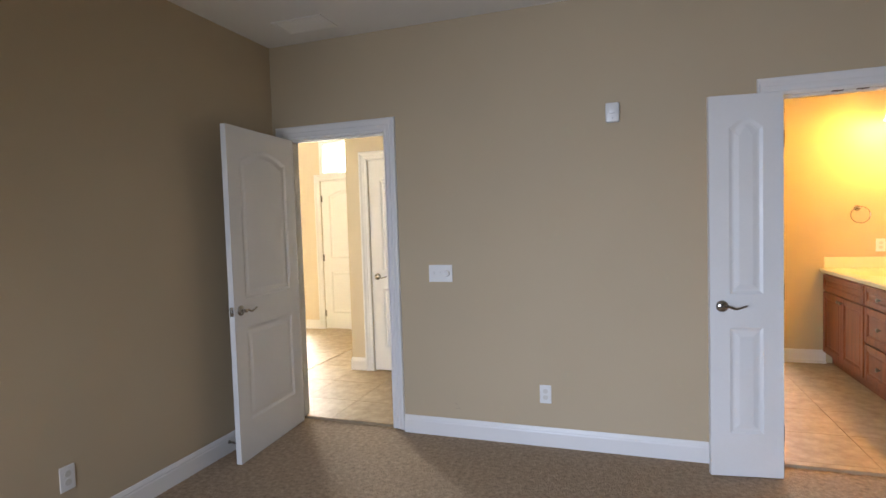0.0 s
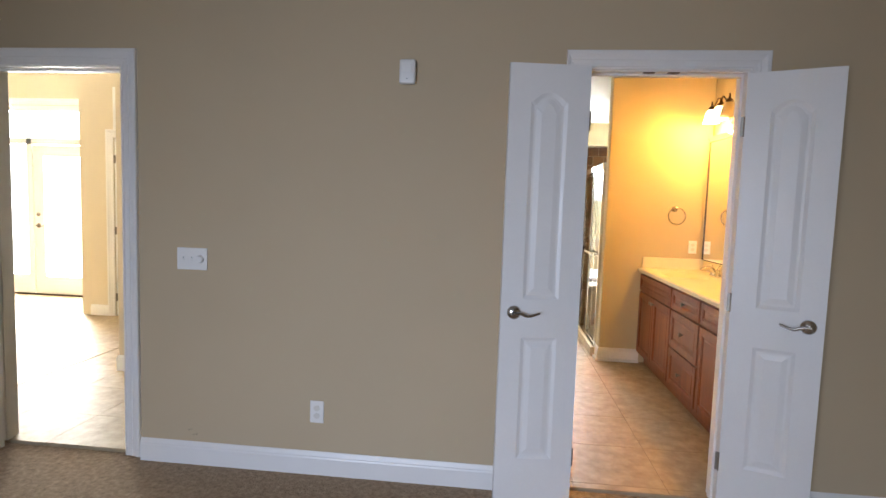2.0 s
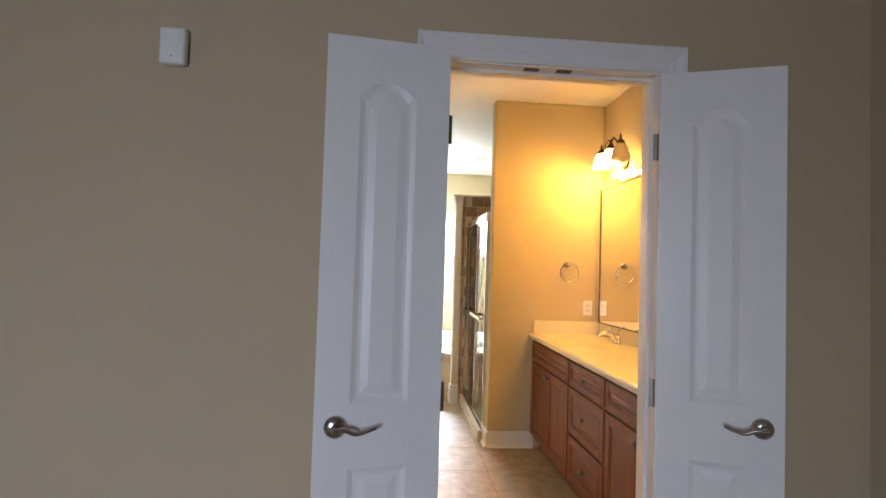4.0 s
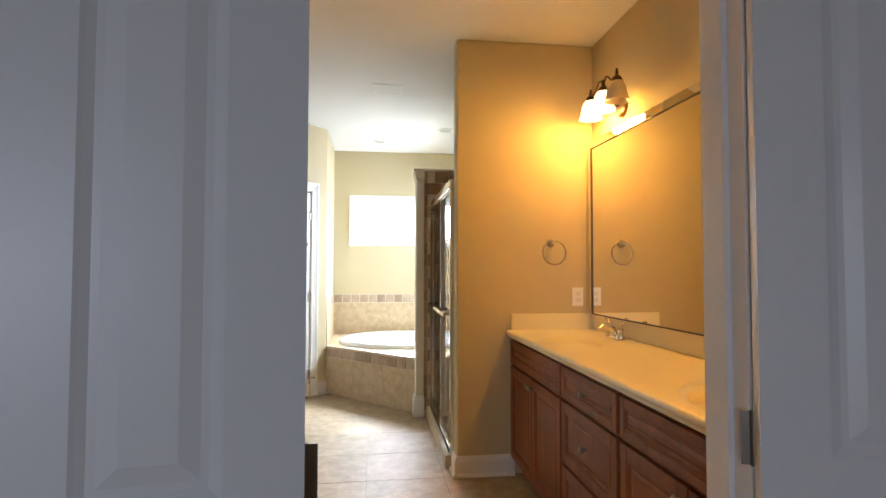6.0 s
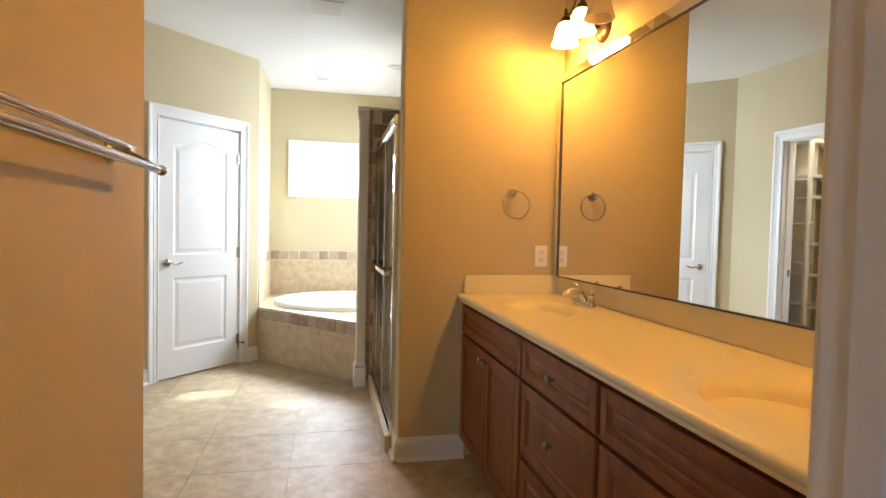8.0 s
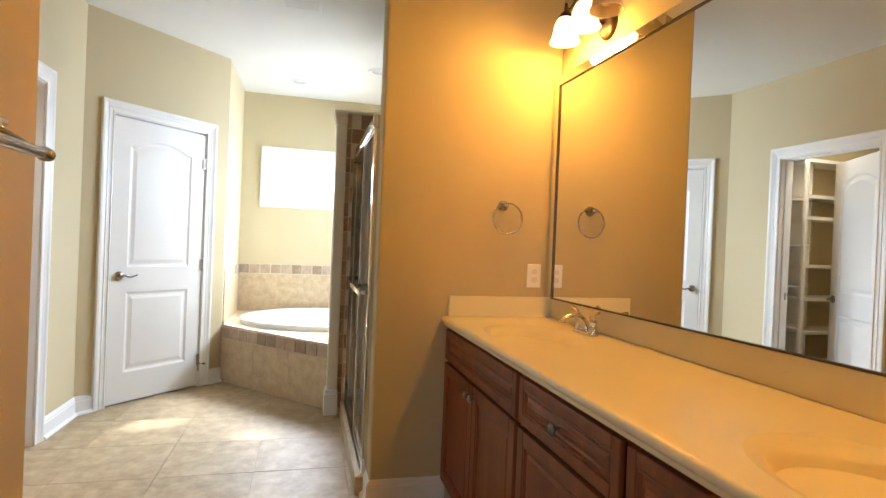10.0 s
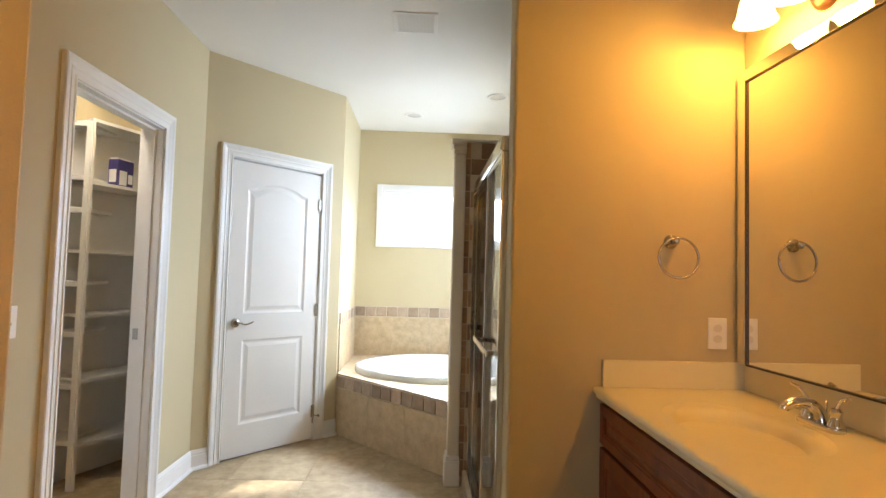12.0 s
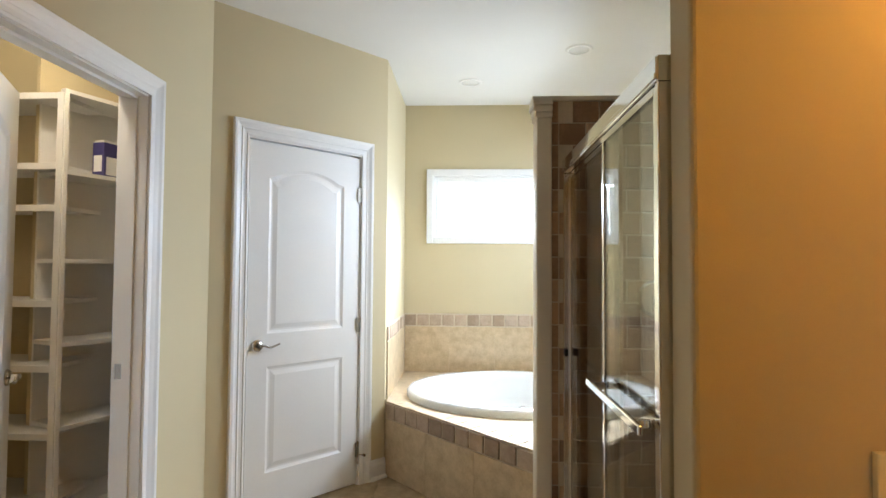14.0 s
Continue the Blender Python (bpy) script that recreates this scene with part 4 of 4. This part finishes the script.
# ---- tub ----
DECK = 0.478
FRONT = ((0.394, 4.842), (1.252, 3.945))
tub_c, tub_a, tub_b = (1.25, 5.08), 0.74, 0.61
tub = thing("bathtub", "white oval acrylic bathtub set in a tiled deck", "bathtub", pose(tub_c[0], tub_c[1], DECK))
bm = bmesh.new()
rings = []
for ka, kb, z in ((0.0, 0.0, 0.0), (0.0, 0.0, 0.030), (0.012, 0.012, 0.046), (0.030, 0.030, 0.052), (0.060, 0.060, 0.050), (0.085, 0.085, 0.038), (0.105, 0.100, 0.0), (0.14, 0.125, -0.15), (0.20, 0.17, -0.30), (0.30, 0.24, -0.365), (0.45, 0.40, -0.375), (0.70, 0.57, -0.375)):
    rings.append([bm.verts.new((x, y, z)) for x, y in oval(0, 0, tub_a - ka, tub_b - kb, 64)])
for p, q in zip(rings, rings[1:]):
    for k in range(64):
        bm.faces.new((p[k], p[(k + 1) % 64], q[(k + 1) % 64], q[k]))
bm.faces.new(rings[-1])
bmesh.ops.recalc_face_normals(bm, faces=bm.faces[:])
part("shell", bm, PORCELAIN, tub, smooth=True)
part("overflow", lathe([(0.001, -0.014), (0.026, -0.012), (0.030, 0.0)], 24, 'y', (0.10, 0.449, -0.22)), CHROME, tub, "chrome overflow plate", True)
part("drain", lathe([(0.001, 0.006), (0.028, 0.004), (0.030, 0)], 20, 'z', (0.15, -0.05, -0.374)), CHROME, tub, "chrome drain", True)

deck = struct("tub_deck", bmesh.new(), GROUT_PALE, "travertine-tiled tub deck with a brown tile border", "tub surround")
bm = bmesh.new()
poly = [FRONT[0], FRONT[1], (2.284, 3.945), (2.284, 5.831), (0.394, 5.831)]
edges = []
for pts in (poly, oval(tub_c[0], tub_c[1], tub_a - 0.02, tub_b - 0.02, 64)):
    _, es = loop_at(bm, pts, DECK - 0.006)
    edges += es
bmesh.ops.triangle_fill(bm, edges=edges, use_beauty=True, normal=(0, 0, 1))
lo = [bm.verts.new((*FRONT[0], 0)), bm.verts.new((*FRONT[1], 0)), bm.verts.new((*FRONT[1], DECK - 0.006)), bm.verts.new((*FRONT[0], DECK - 0.006))]
bm.faces.new(lo)
bm.to_mesh(deck.data)
bm.free()


def slab(name, w, h, t=0.006, b=0.002, material=TUBTILE):
    """A tile as a shared mesh: w along x, h along z, its face towards -y."""
    bm = bmesh.new()
    q = ((-1, -1), (1, -1), (1, 1), (-1, 1))
    lo = [bm.verts.new((sx * w / 2, 0, sz * h / 2)) for sx, sz in q]
    mid = [bm.verts.new((sx * w / 2, -t + b, sz * h / 2)) for sx, sz in q]
    hi = [bm.verts.new((sx * (w / 2 - b), -t, sz * (h / 2 - b))) for sx, sz in q]
    for a, c in ((lo, mid), (mid, hi)):
        for i in range(4):
            bm.faces.new((a[i], a[(i + 1) % 4], c[(i + 1) % 4], c[i]))
    bm.faces.new(hi)
    bmesh.ops.recalc_face_normals(bm, faces=bm.faces[:])
    return mesh_of(name, bm, material)


rng = random.Random(5)
def lay(me, parent, m, jitter=0.0):
    o = new("tile", me)
    o.parent = parent
    o.matrix_parent_inverse = parent.matrix_world.inverted()
    o.matrix_basis = m @ pose(0, rng.uniform(-jitter, jitter), 0, 0, rng.uniform(-0.4, 0.4) if jitter else 0, 0)
    return o


bpy.context.view_layer.update()
dx, dy = FRONT[1][0] - FRONT[0][0], FRONT[1][1] - FRONT[0][1]
fl, fa = math.hypot(dx, dy), math.degrees(math.atan2(dy, dx))
FRONT_M = pose(FRONT[0][0], FRONT[0][1], 0, 0, 0, fa)
n = 11
acc = slab("accent_tile", fl / n - 0.011, 0.090, 0.008, 0.003, ACCENT_PALE)
for k in range(n):
    lay(acc, deck, FRONT_M @ pose((k + 0.5) * fl / n, 0, DECK - 0.060), 0.0006)
n = 3
big = slab("field_tile", fl / n - 0.0012, 0.362, 0.006, 0.0006)
for k in range(n):
    lay(big, deck, FRONT_M @ pose((k + 0.5) * fl / n, 0, 0.184), 0.0003)
# deck top: an edging row of small tiles and larger ones behind
n = 11
edge = slab("edge_tile", fl / n - 0.006, 0.098, 0.006, 0.002, TUBTILE)
for k in range(n):
    lay(edge, deck, FRONT_M @ pose((k + 0.5) * fl / n, 0.048, DECK - 0.006, -90))
top = slab("deck_tile", 0.30, 0.30, 0.005, 0.002)
def inside(x, y):
    u = ((x - tub_c[0]) / (tub_a - 0.05)) ** 2 + ((y - tub_c[1]) / (tub_b - 0.05)) ** 2
    return u < 1
bm = bmesh.new()
edges = []
nx, ny = -dy / fl, dx / fl
inner = [(FRONT[0][0] + nx * 0.10 + 0.001, FRONT[0][1] + ny * 0.10), (FRONT[1][0] + nx * 0.10, FRONT[1][1] + ny * 0.10), (2.283, 4.03), (2.283, 5.83), (0.395, 5.83), (0.395, 5.02)]
for pts in (inner, oval(tub_c[0], tub_c[1], tub_a - 0.01, tub_b - 0.01, 64)):
    _, es = loop_at(bm, pts, DECK - 0.001)
    edges += es
bmesh.ops.triangle_fill(bm, edges=edges, use_beauty=True, normal=(0, 0, 1))
part("deck_top", bm, TUBTILE, deck, "travertine deck top")

# tiled walls round the tub: field, then a border of small tiles
def tub_wall(name, m, length):
    s = struct(name, block(0, length, -0.004, 0, DECK, 0.965), GROUT_PALE, "travertine wall tiles with a rose-brown tile border over the tub", "wall tiles")
    s.matrix_world = m
    bpy.context.view_layer.update()
    n = max(1, round(length / 0.38))
    t = slab("wall_tile", length / n - 0.0012, 0.374, 0.005, 0.0006)
    for k in range(n):
        lay(t, s, m @ pose((k + 0.5) * length / n, -0.004, DECK + 0.190), 0.0003)
    n = round(length / 0.102)
    t = slab("border_tile", length / n - 0.012, 0.088, 0.007, 0.003, ACCENT_PALE)
    for k in range(n):
        lay(t, s, m @ pose((k + 0.5) * length / n, -0.004, 0.910), 0.0006)


tub_wall("tub_wall_tiles_1", pose(0.396, 5.831, 0), 1.886)
tub_wall("tub_wall_tiles_2", pose(0.3925, 4.872, 0, 0, 0, 90), 0.94)

# ---- shower ----
HW0, HW1, HWT = 3.835, 3.940, 2.130
hw = struct("wall_half", block(1.30, 2.284, HW0, HW1, 0, HWT), GROUT_PALE, "low shower wall faced with brown slate tiles", "wall")
hw2 = struct("wall_half_tubside", block(1.30, 2.284, HW1, HW1 + 0.004, 0, HWT), WALL, "painted back of the low shower wall", "wall")
bt = slab("brick_tile", 0.118, 0.098, 0.007, 0.003, ACCENT)
bs = slab("brick_tile", 0.056, 0.098, 0.007, 0.003, ACCENT)
z, row = 0.05, 0
while z < HWT - 0.02:
    lay(bs, hw, pose(1.314, HW0, z + 0.052), 0.0008)
    x = 1.407 if row % 2 else 1.345
    while x < 2.26:
        lay(bt, hw, pose(x + 0.062, HW0, z + 0.052), 0.0008)
        x += 0.124
    z += 0.104
    row += 1
struct("half_wall_cap", block(1.222, 2.284, HW0 - 0.012, HW1 + 0.012, HWT, HWT + 0.022, 0.004), CREAM, "cream painted cap on the low shower wall", "trim")
for nm, m, l in (("shower_wall_tiles_1", pose(2.284, 3.835, 0, 0, 0, -90), 1.25), ("shower_wall_tiles_2", pose(2.28, 2.581, 0, 0, 0, 180), 0.88)):
    s = struct(nm, block(0, l, -0.006, 0, 0.05, 2.13), ACCENT, "brown slate tiled shower wall", "wall tiles")
    s.matrix_world = m

col = thing("column_trim", "cream painted square column with moulded cap and plinth", "column", pose(1.276, 3.875, 0))
part("shaft", block(-0.036, 0.036, -0.060, 0.065, 0.18, 2.05, 0.008, 3), CREAM, col, smooth=True)
part("plinth", joined(block(-0.052, 0.040, -0.074, 0.070, 0, 0.15, 0.004), block(-0.046, 0.038, -0.068, 0.068, 0.15, 0.18, 0.006)), WHITE, col, "white moulded plinth")
part("capital", joined(block(-0.042, 0.038, -0.066, 0.068, 2.05, 2.075, 0.005), block(-0.048, 0.038, -0.072, 0.070, 2.075, 2.105, 0.006), block(-0.056, 0.038, -0.080, 0.076, 2.105, 2.130, 0.005)), CREAM, col, "moulded cream capital")

struct("shower_kerb", block(1.335, 1.435, 2.581, 3.834, 0, 0.09, 0.006), TUBTILE, "travertine shower kerb under the glass doors", "kerb")
struct("shower_floor", block(1.435, 2.278, 2.588, 3.827, 0, 0.03), ACCENT_PALE, "small-tiled shower floor", "floor")
SX, SY0, SY1 = 1.385, 2.582, 3.832
sd = thing("shower_enclosure", "chrome-framed sliding glass shower doors with a towel bar", "shower door", pose(SX, 0, 0))
part("header", joined(block(-0.026, 0.026, SY0, SY1, 1.786, 1.850, 0.006), block(-0.030, -0.024, SY0, SY1, 1.792, 1.806, 0.002)), CHROME, sd, "brushed chrome header rail")
part("sill_track", joined(block(-0.028, 0.028, SY0, SY1, 0.090, 0.104, 0.002), block(-0.004, 0.004, SY0, SY1, 0.104, 0.120)), CHROME, sd, "chrome bottom track")
for y in (SY0 + 0.011, SY1 - 0.011):
    part("wall_channel", block(-0.022, 0.022, y - 0.011, y + 0.011, 0.104, 1.786, 0.003), CHROME, sd)
for y0, y1, x in ((3.000, SY1 - 0.022, 0.010), (SY0 + 0.022, 3.118, -0.012)):
    panel = part("sliding_panel", joined(block(x - 0.007, x + 0.007, y0, y0 + 0.020, 0.122, 1.784, 0.003), block(x - 0.007, x + 0.007, y1 - 0.020, y1, 0.122, 1.784, 0.003),
                                         block(x - 0.007, x + 0.007, y0 + 0.02, y1 - 0.02, 0.122, 0.142), block(x - 0.007, x + 0.007, y0 + 0.02, y1 - 0.02, 1.764, 1.784)), CHROME, sd, "chrome-framed glass panel")
    g = part("glass", block(x - 0.0025, x + 0.0025, y0 + 0.02, y1 - 0.02, 0.142, 1.764), SHOWER_GLASS, panel, "clear glass")
    g.visible_shadow = False
for y in (2.66, 3.085):
    part("bracket", block(-0.060, -0.018, y - 0.010, y + 0.010, 0.966, 0.988, 0.003), CHROME, sd)
part("towel_bar", block(-0.066, -0.054, 2.60, 3.150, 0.964, 0.990, 0.004), CHROME, sd, "flat chrome towel bar")
part("pull_bar", block(0.026, 0.036, 3.10, 3.60, 0.958, 0.980, 0.004), CHROME, sd, "inner chrome bar")
part("bumper", block(-0.022, -0.005, SY1 - 0.05, SY1 - 0.02, 0.955, 0.985, 0.003), SLOT, sd, "dark rubber bumper")

sh = thing("wall_shower", "chrome shower head on a bent arm", "shower", pose(1.83, HW0 - 0.008, 2.03))
part("arm", tube(arc([(0, 0, 0), (0, -0.06, 0.01), (0, -0.12, -0.02), (0, -0.15, -0.05)], 6), 0.010, 12), CHROME, sh, smooth=True)
part("flange", lathe([(0.001, -0.012), (0.022, -0.008), (0.030, 0)], 20, 'y'), CHROME, sh, smooth=True)
hd = lathe([(0.012, 0.05), (0.016, 0.03), (0.036, 0.0), (0.040, -0.012), (0.036, -0.016), (0.001, -0.016)], 24)
bmesh.ops.rotate(hd, cent=(0, 0, 0), matrix=Euler((radians(-30), 0, 0)).to_matrix(), verts=hd.verts[:])
bmesh.ops.translate(hd, vec=(0, -0.17, -0.095), verts=hd.verts[:])
part("head", hd, CHROME, sh, smooth=True)
sv = thing("shower_valve", "round chrome shower valve with a lever", "shower valve", pose(1.78, HW0 - 0.008, 1.215))
part("plate", lathe([(0.001, -0.014), (0.060, -0.010), (0.082, -0.003), (0.084, 0)], 32, 'y'), CHROME, sv, smooth=True)
part("lever", joined(lathe([(0.001, -0.060), (0.018, -0.058), (0.020, -0.014)], 20, 'y'), tube([(0, -0.05, 0), (0, -0.055, -0.075)], 0.007, 10)), CHROME, sv, smooth=True)

# ---- closet shelving ----
u = thing("shelf_unit", "white built-in closet shelving, nearly empty", "shelves", pose(-0.895, 3.65, 0, 0, 0, 67))
part("post_board", block(0, 0.019, 0, 0.035, 0, 2.15, 0.001), WHITE, u)
part("back_panel", block(0.019, 0.78, 0.225, 0.24, 0, 2.15), WHITE, u)
part("end_panel", block(0.78, 0.799, 0, 0.24, 0, 2.15), WHITE, u)
for z in (0.253, 0.625, 1.0, 1.376, 1.78, 2.15):
    part("shelf", block(0.019, 0.78, 0.002, 0.225, z - 0.019, z, 0.001), WHITE, u)
u = thing("shelf_unit", "open white closet shelves against an olive wall", "shelves", pose(0, 0, 0))
part("post_board", block(-0.928, -0.900, 3.645, 3.664, 0, 2.13, 0.001), WHITE, u)
for z in (0.285, 0.60, 0.90, 1.19, 1.62, 1.81, 2.13):
    part("shelf", block(-2.348, -0.929, 3.664, 3.95, z - 0.019, z, 0.001), WHITE, u)
    part("edge_strip", block(-2.348, -0.929, 3.647, 3.664, z - 0.030, z, 0.002), WHITE, u)
struct("closet_shelf_back", block(-2.348, -1.03, 3.952, 3.97, 0, H), WALL, "olive tan wall behind the shelves", "wall")
struct("closet_corner_wall", block(0.02, 0.86, 0.243, 0.27, 0, H), WALL, "olive tan wall behind the corner shelves", "wall").matrix_world = pose(-0.895, 3.65, 0, 0, 0, 67)
b = thing("carton", "small dark blue printed carton on the closet shelf", "box", pose(-0.895, 3.65, 1.78, 0, 0, 67) @ pose(0.27, 0.10, 0, 0, 0, 10))
part("box", block(-0.065, 0.065, -0.035, 0.035, 0, 0.175, 0.002), BLUE, b)
part("label_panel", block(-0.050, 0.010, -0.0362, -0.0354, 0.015, 0.105), PLATE, b, "pale printed panel")
part("label_panel", block(0.020, 0.058, -0.0362, -0.0354, 0.030, 0.090), PLATE, b, "pale printed stripe")
part("label_panel", block(-0.0664, -0.0656, -0.025, 0.025, 0.030, 0.110), PLATE, b, "pale printed panel")
part("flap", block(-0.060, 0.045, -0.030, 0.030, 0.175, 0.186, 0.002), PLATE, b, "open pale top flap")
# dome light assumed and added out of view, placed to brighten the shelves
cl = thing("ceiling_light", "plain white dome light added out of view on the closet ceiling, lit", "ceiling light", pose(-0.70, 3.13, H))
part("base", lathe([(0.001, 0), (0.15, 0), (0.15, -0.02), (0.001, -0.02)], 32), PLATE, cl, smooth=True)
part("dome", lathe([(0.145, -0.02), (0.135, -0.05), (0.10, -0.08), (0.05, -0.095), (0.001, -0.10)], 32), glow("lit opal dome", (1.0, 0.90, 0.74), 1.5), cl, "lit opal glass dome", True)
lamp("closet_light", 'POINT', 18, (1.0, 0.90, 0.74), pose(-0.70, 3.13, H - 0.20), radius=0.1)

# ---- a tree added out of view, its leaves gapped to place sun spots ----
tr = thing("tree", "leafy green tree added out of view to dapple the sunlight", "tree", pose(3.42, 12.0, -0.4))
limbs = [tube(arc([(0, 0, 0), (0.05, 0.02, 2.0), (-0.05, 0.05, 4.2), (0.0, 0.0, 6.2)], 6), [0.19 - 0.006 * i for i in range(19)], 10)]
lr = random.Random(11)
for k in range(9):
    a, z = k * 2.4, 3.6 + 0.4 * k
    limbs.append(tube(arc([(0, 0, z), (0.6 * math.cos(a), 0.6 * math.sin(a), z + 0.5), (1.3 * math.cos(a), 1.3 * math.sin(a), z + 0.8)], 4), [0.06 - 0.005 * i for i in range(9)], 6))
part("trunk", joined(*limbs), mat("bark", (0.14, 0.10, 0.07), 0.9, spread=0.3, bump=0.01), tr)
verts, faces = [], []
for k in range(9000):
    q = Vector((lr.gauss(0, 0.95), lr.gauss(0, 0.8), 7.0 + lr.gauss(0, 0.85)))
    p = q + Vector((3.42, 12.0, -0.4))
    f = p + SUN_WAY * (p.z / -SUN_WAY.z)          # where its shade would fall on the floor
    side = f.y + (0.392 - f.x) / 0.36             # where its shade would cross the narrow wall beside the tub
    # leaves left out in these gaps let sun spots reach floor and wall
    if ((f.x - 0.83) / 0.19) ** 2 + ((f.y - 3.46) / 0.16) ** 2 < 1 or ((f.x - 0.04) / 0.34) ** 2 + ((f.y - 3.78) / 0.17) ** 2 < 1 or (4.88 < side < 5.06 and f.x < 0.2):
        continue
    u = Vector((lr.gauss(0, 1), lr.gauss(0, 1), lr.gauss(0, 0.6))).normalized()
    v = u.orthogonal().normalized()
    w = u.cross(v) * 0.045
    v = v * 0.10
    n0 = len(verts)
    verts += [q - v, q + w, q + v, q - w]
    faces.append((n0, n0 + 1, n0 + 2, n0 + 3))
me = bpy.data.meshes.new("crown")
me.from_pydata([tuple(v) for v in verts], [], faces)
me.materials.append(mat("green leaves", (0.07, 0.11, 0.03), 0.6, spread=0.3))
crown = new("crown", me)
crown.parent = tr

# glowing sheet added so the sky through the bathroom window reads pure white
struct("backdrop_garden", block(-14, 18, 24.0, 24.1, -1.5, 7.0), WINDOW_GLOW, "glowing white sheet that keeps the bathroom window blown out", "backdrop")

# ---- floor tiles ----
def tile_floor(floor, x0, x1, y0, y1, gx, gy, p=0.47):
    """Square tiles with joints on the lines gx + i p and gy + j p, trimmed to the rectangle."""
    cache = {}
    i = math.floor((x0 - gx) / p)
    while gx + i * p < x1:
        j = math.floor((y0 - gy) / p)
        while gy + j * p < y1:
            a, b = max(x0, gx + i * p + 0.0012), min(x1, gx + (i + 1) * p - 0.0012)
            c, d = max(y0, gy + j * p + 0.0012), min(y1, gy + (j + 1) * p - 0.0012)
            if b - a > 0.01 and d - c > 0.01:
                key = (round(b - a, 3), round(d - c, 3))
                if key not in cache:
                    cache[key] = slab("floor_tile", b - a, d - c, 0.006, 0.0008, TILE)
                o = new("tile", cache[key])
                o.parent = floor
                o.matrix_world = pose((a + b) / 2, (c + d) / 2, -0.006, -90)
            j += 1
        i += 1


floors = {o.name: o for o in scene.objects if o.name.startswith("floor_")}
tile_floor(floors["floor_bath"], -0.39, 2.284, 0.052, 5.0, 0.842, 2.455)
tile_floor(floors["floor_bath"], -2.34, -0.39, 2.3, 5.0, 0.842, 2.455)
tile_floor(floors["floor_bath"], -3.0, -0.39, 0.052, 2.2, -2.07, 0.45)
tile_floor(floors["floor_hall"], -7.5, -3.0, -1.0, 4.05, -2.07, 0.45)
tile_floor(floors["floor_bath"], -3.0, -2.36, 2.2, 4.05, -2.07, 0.45)
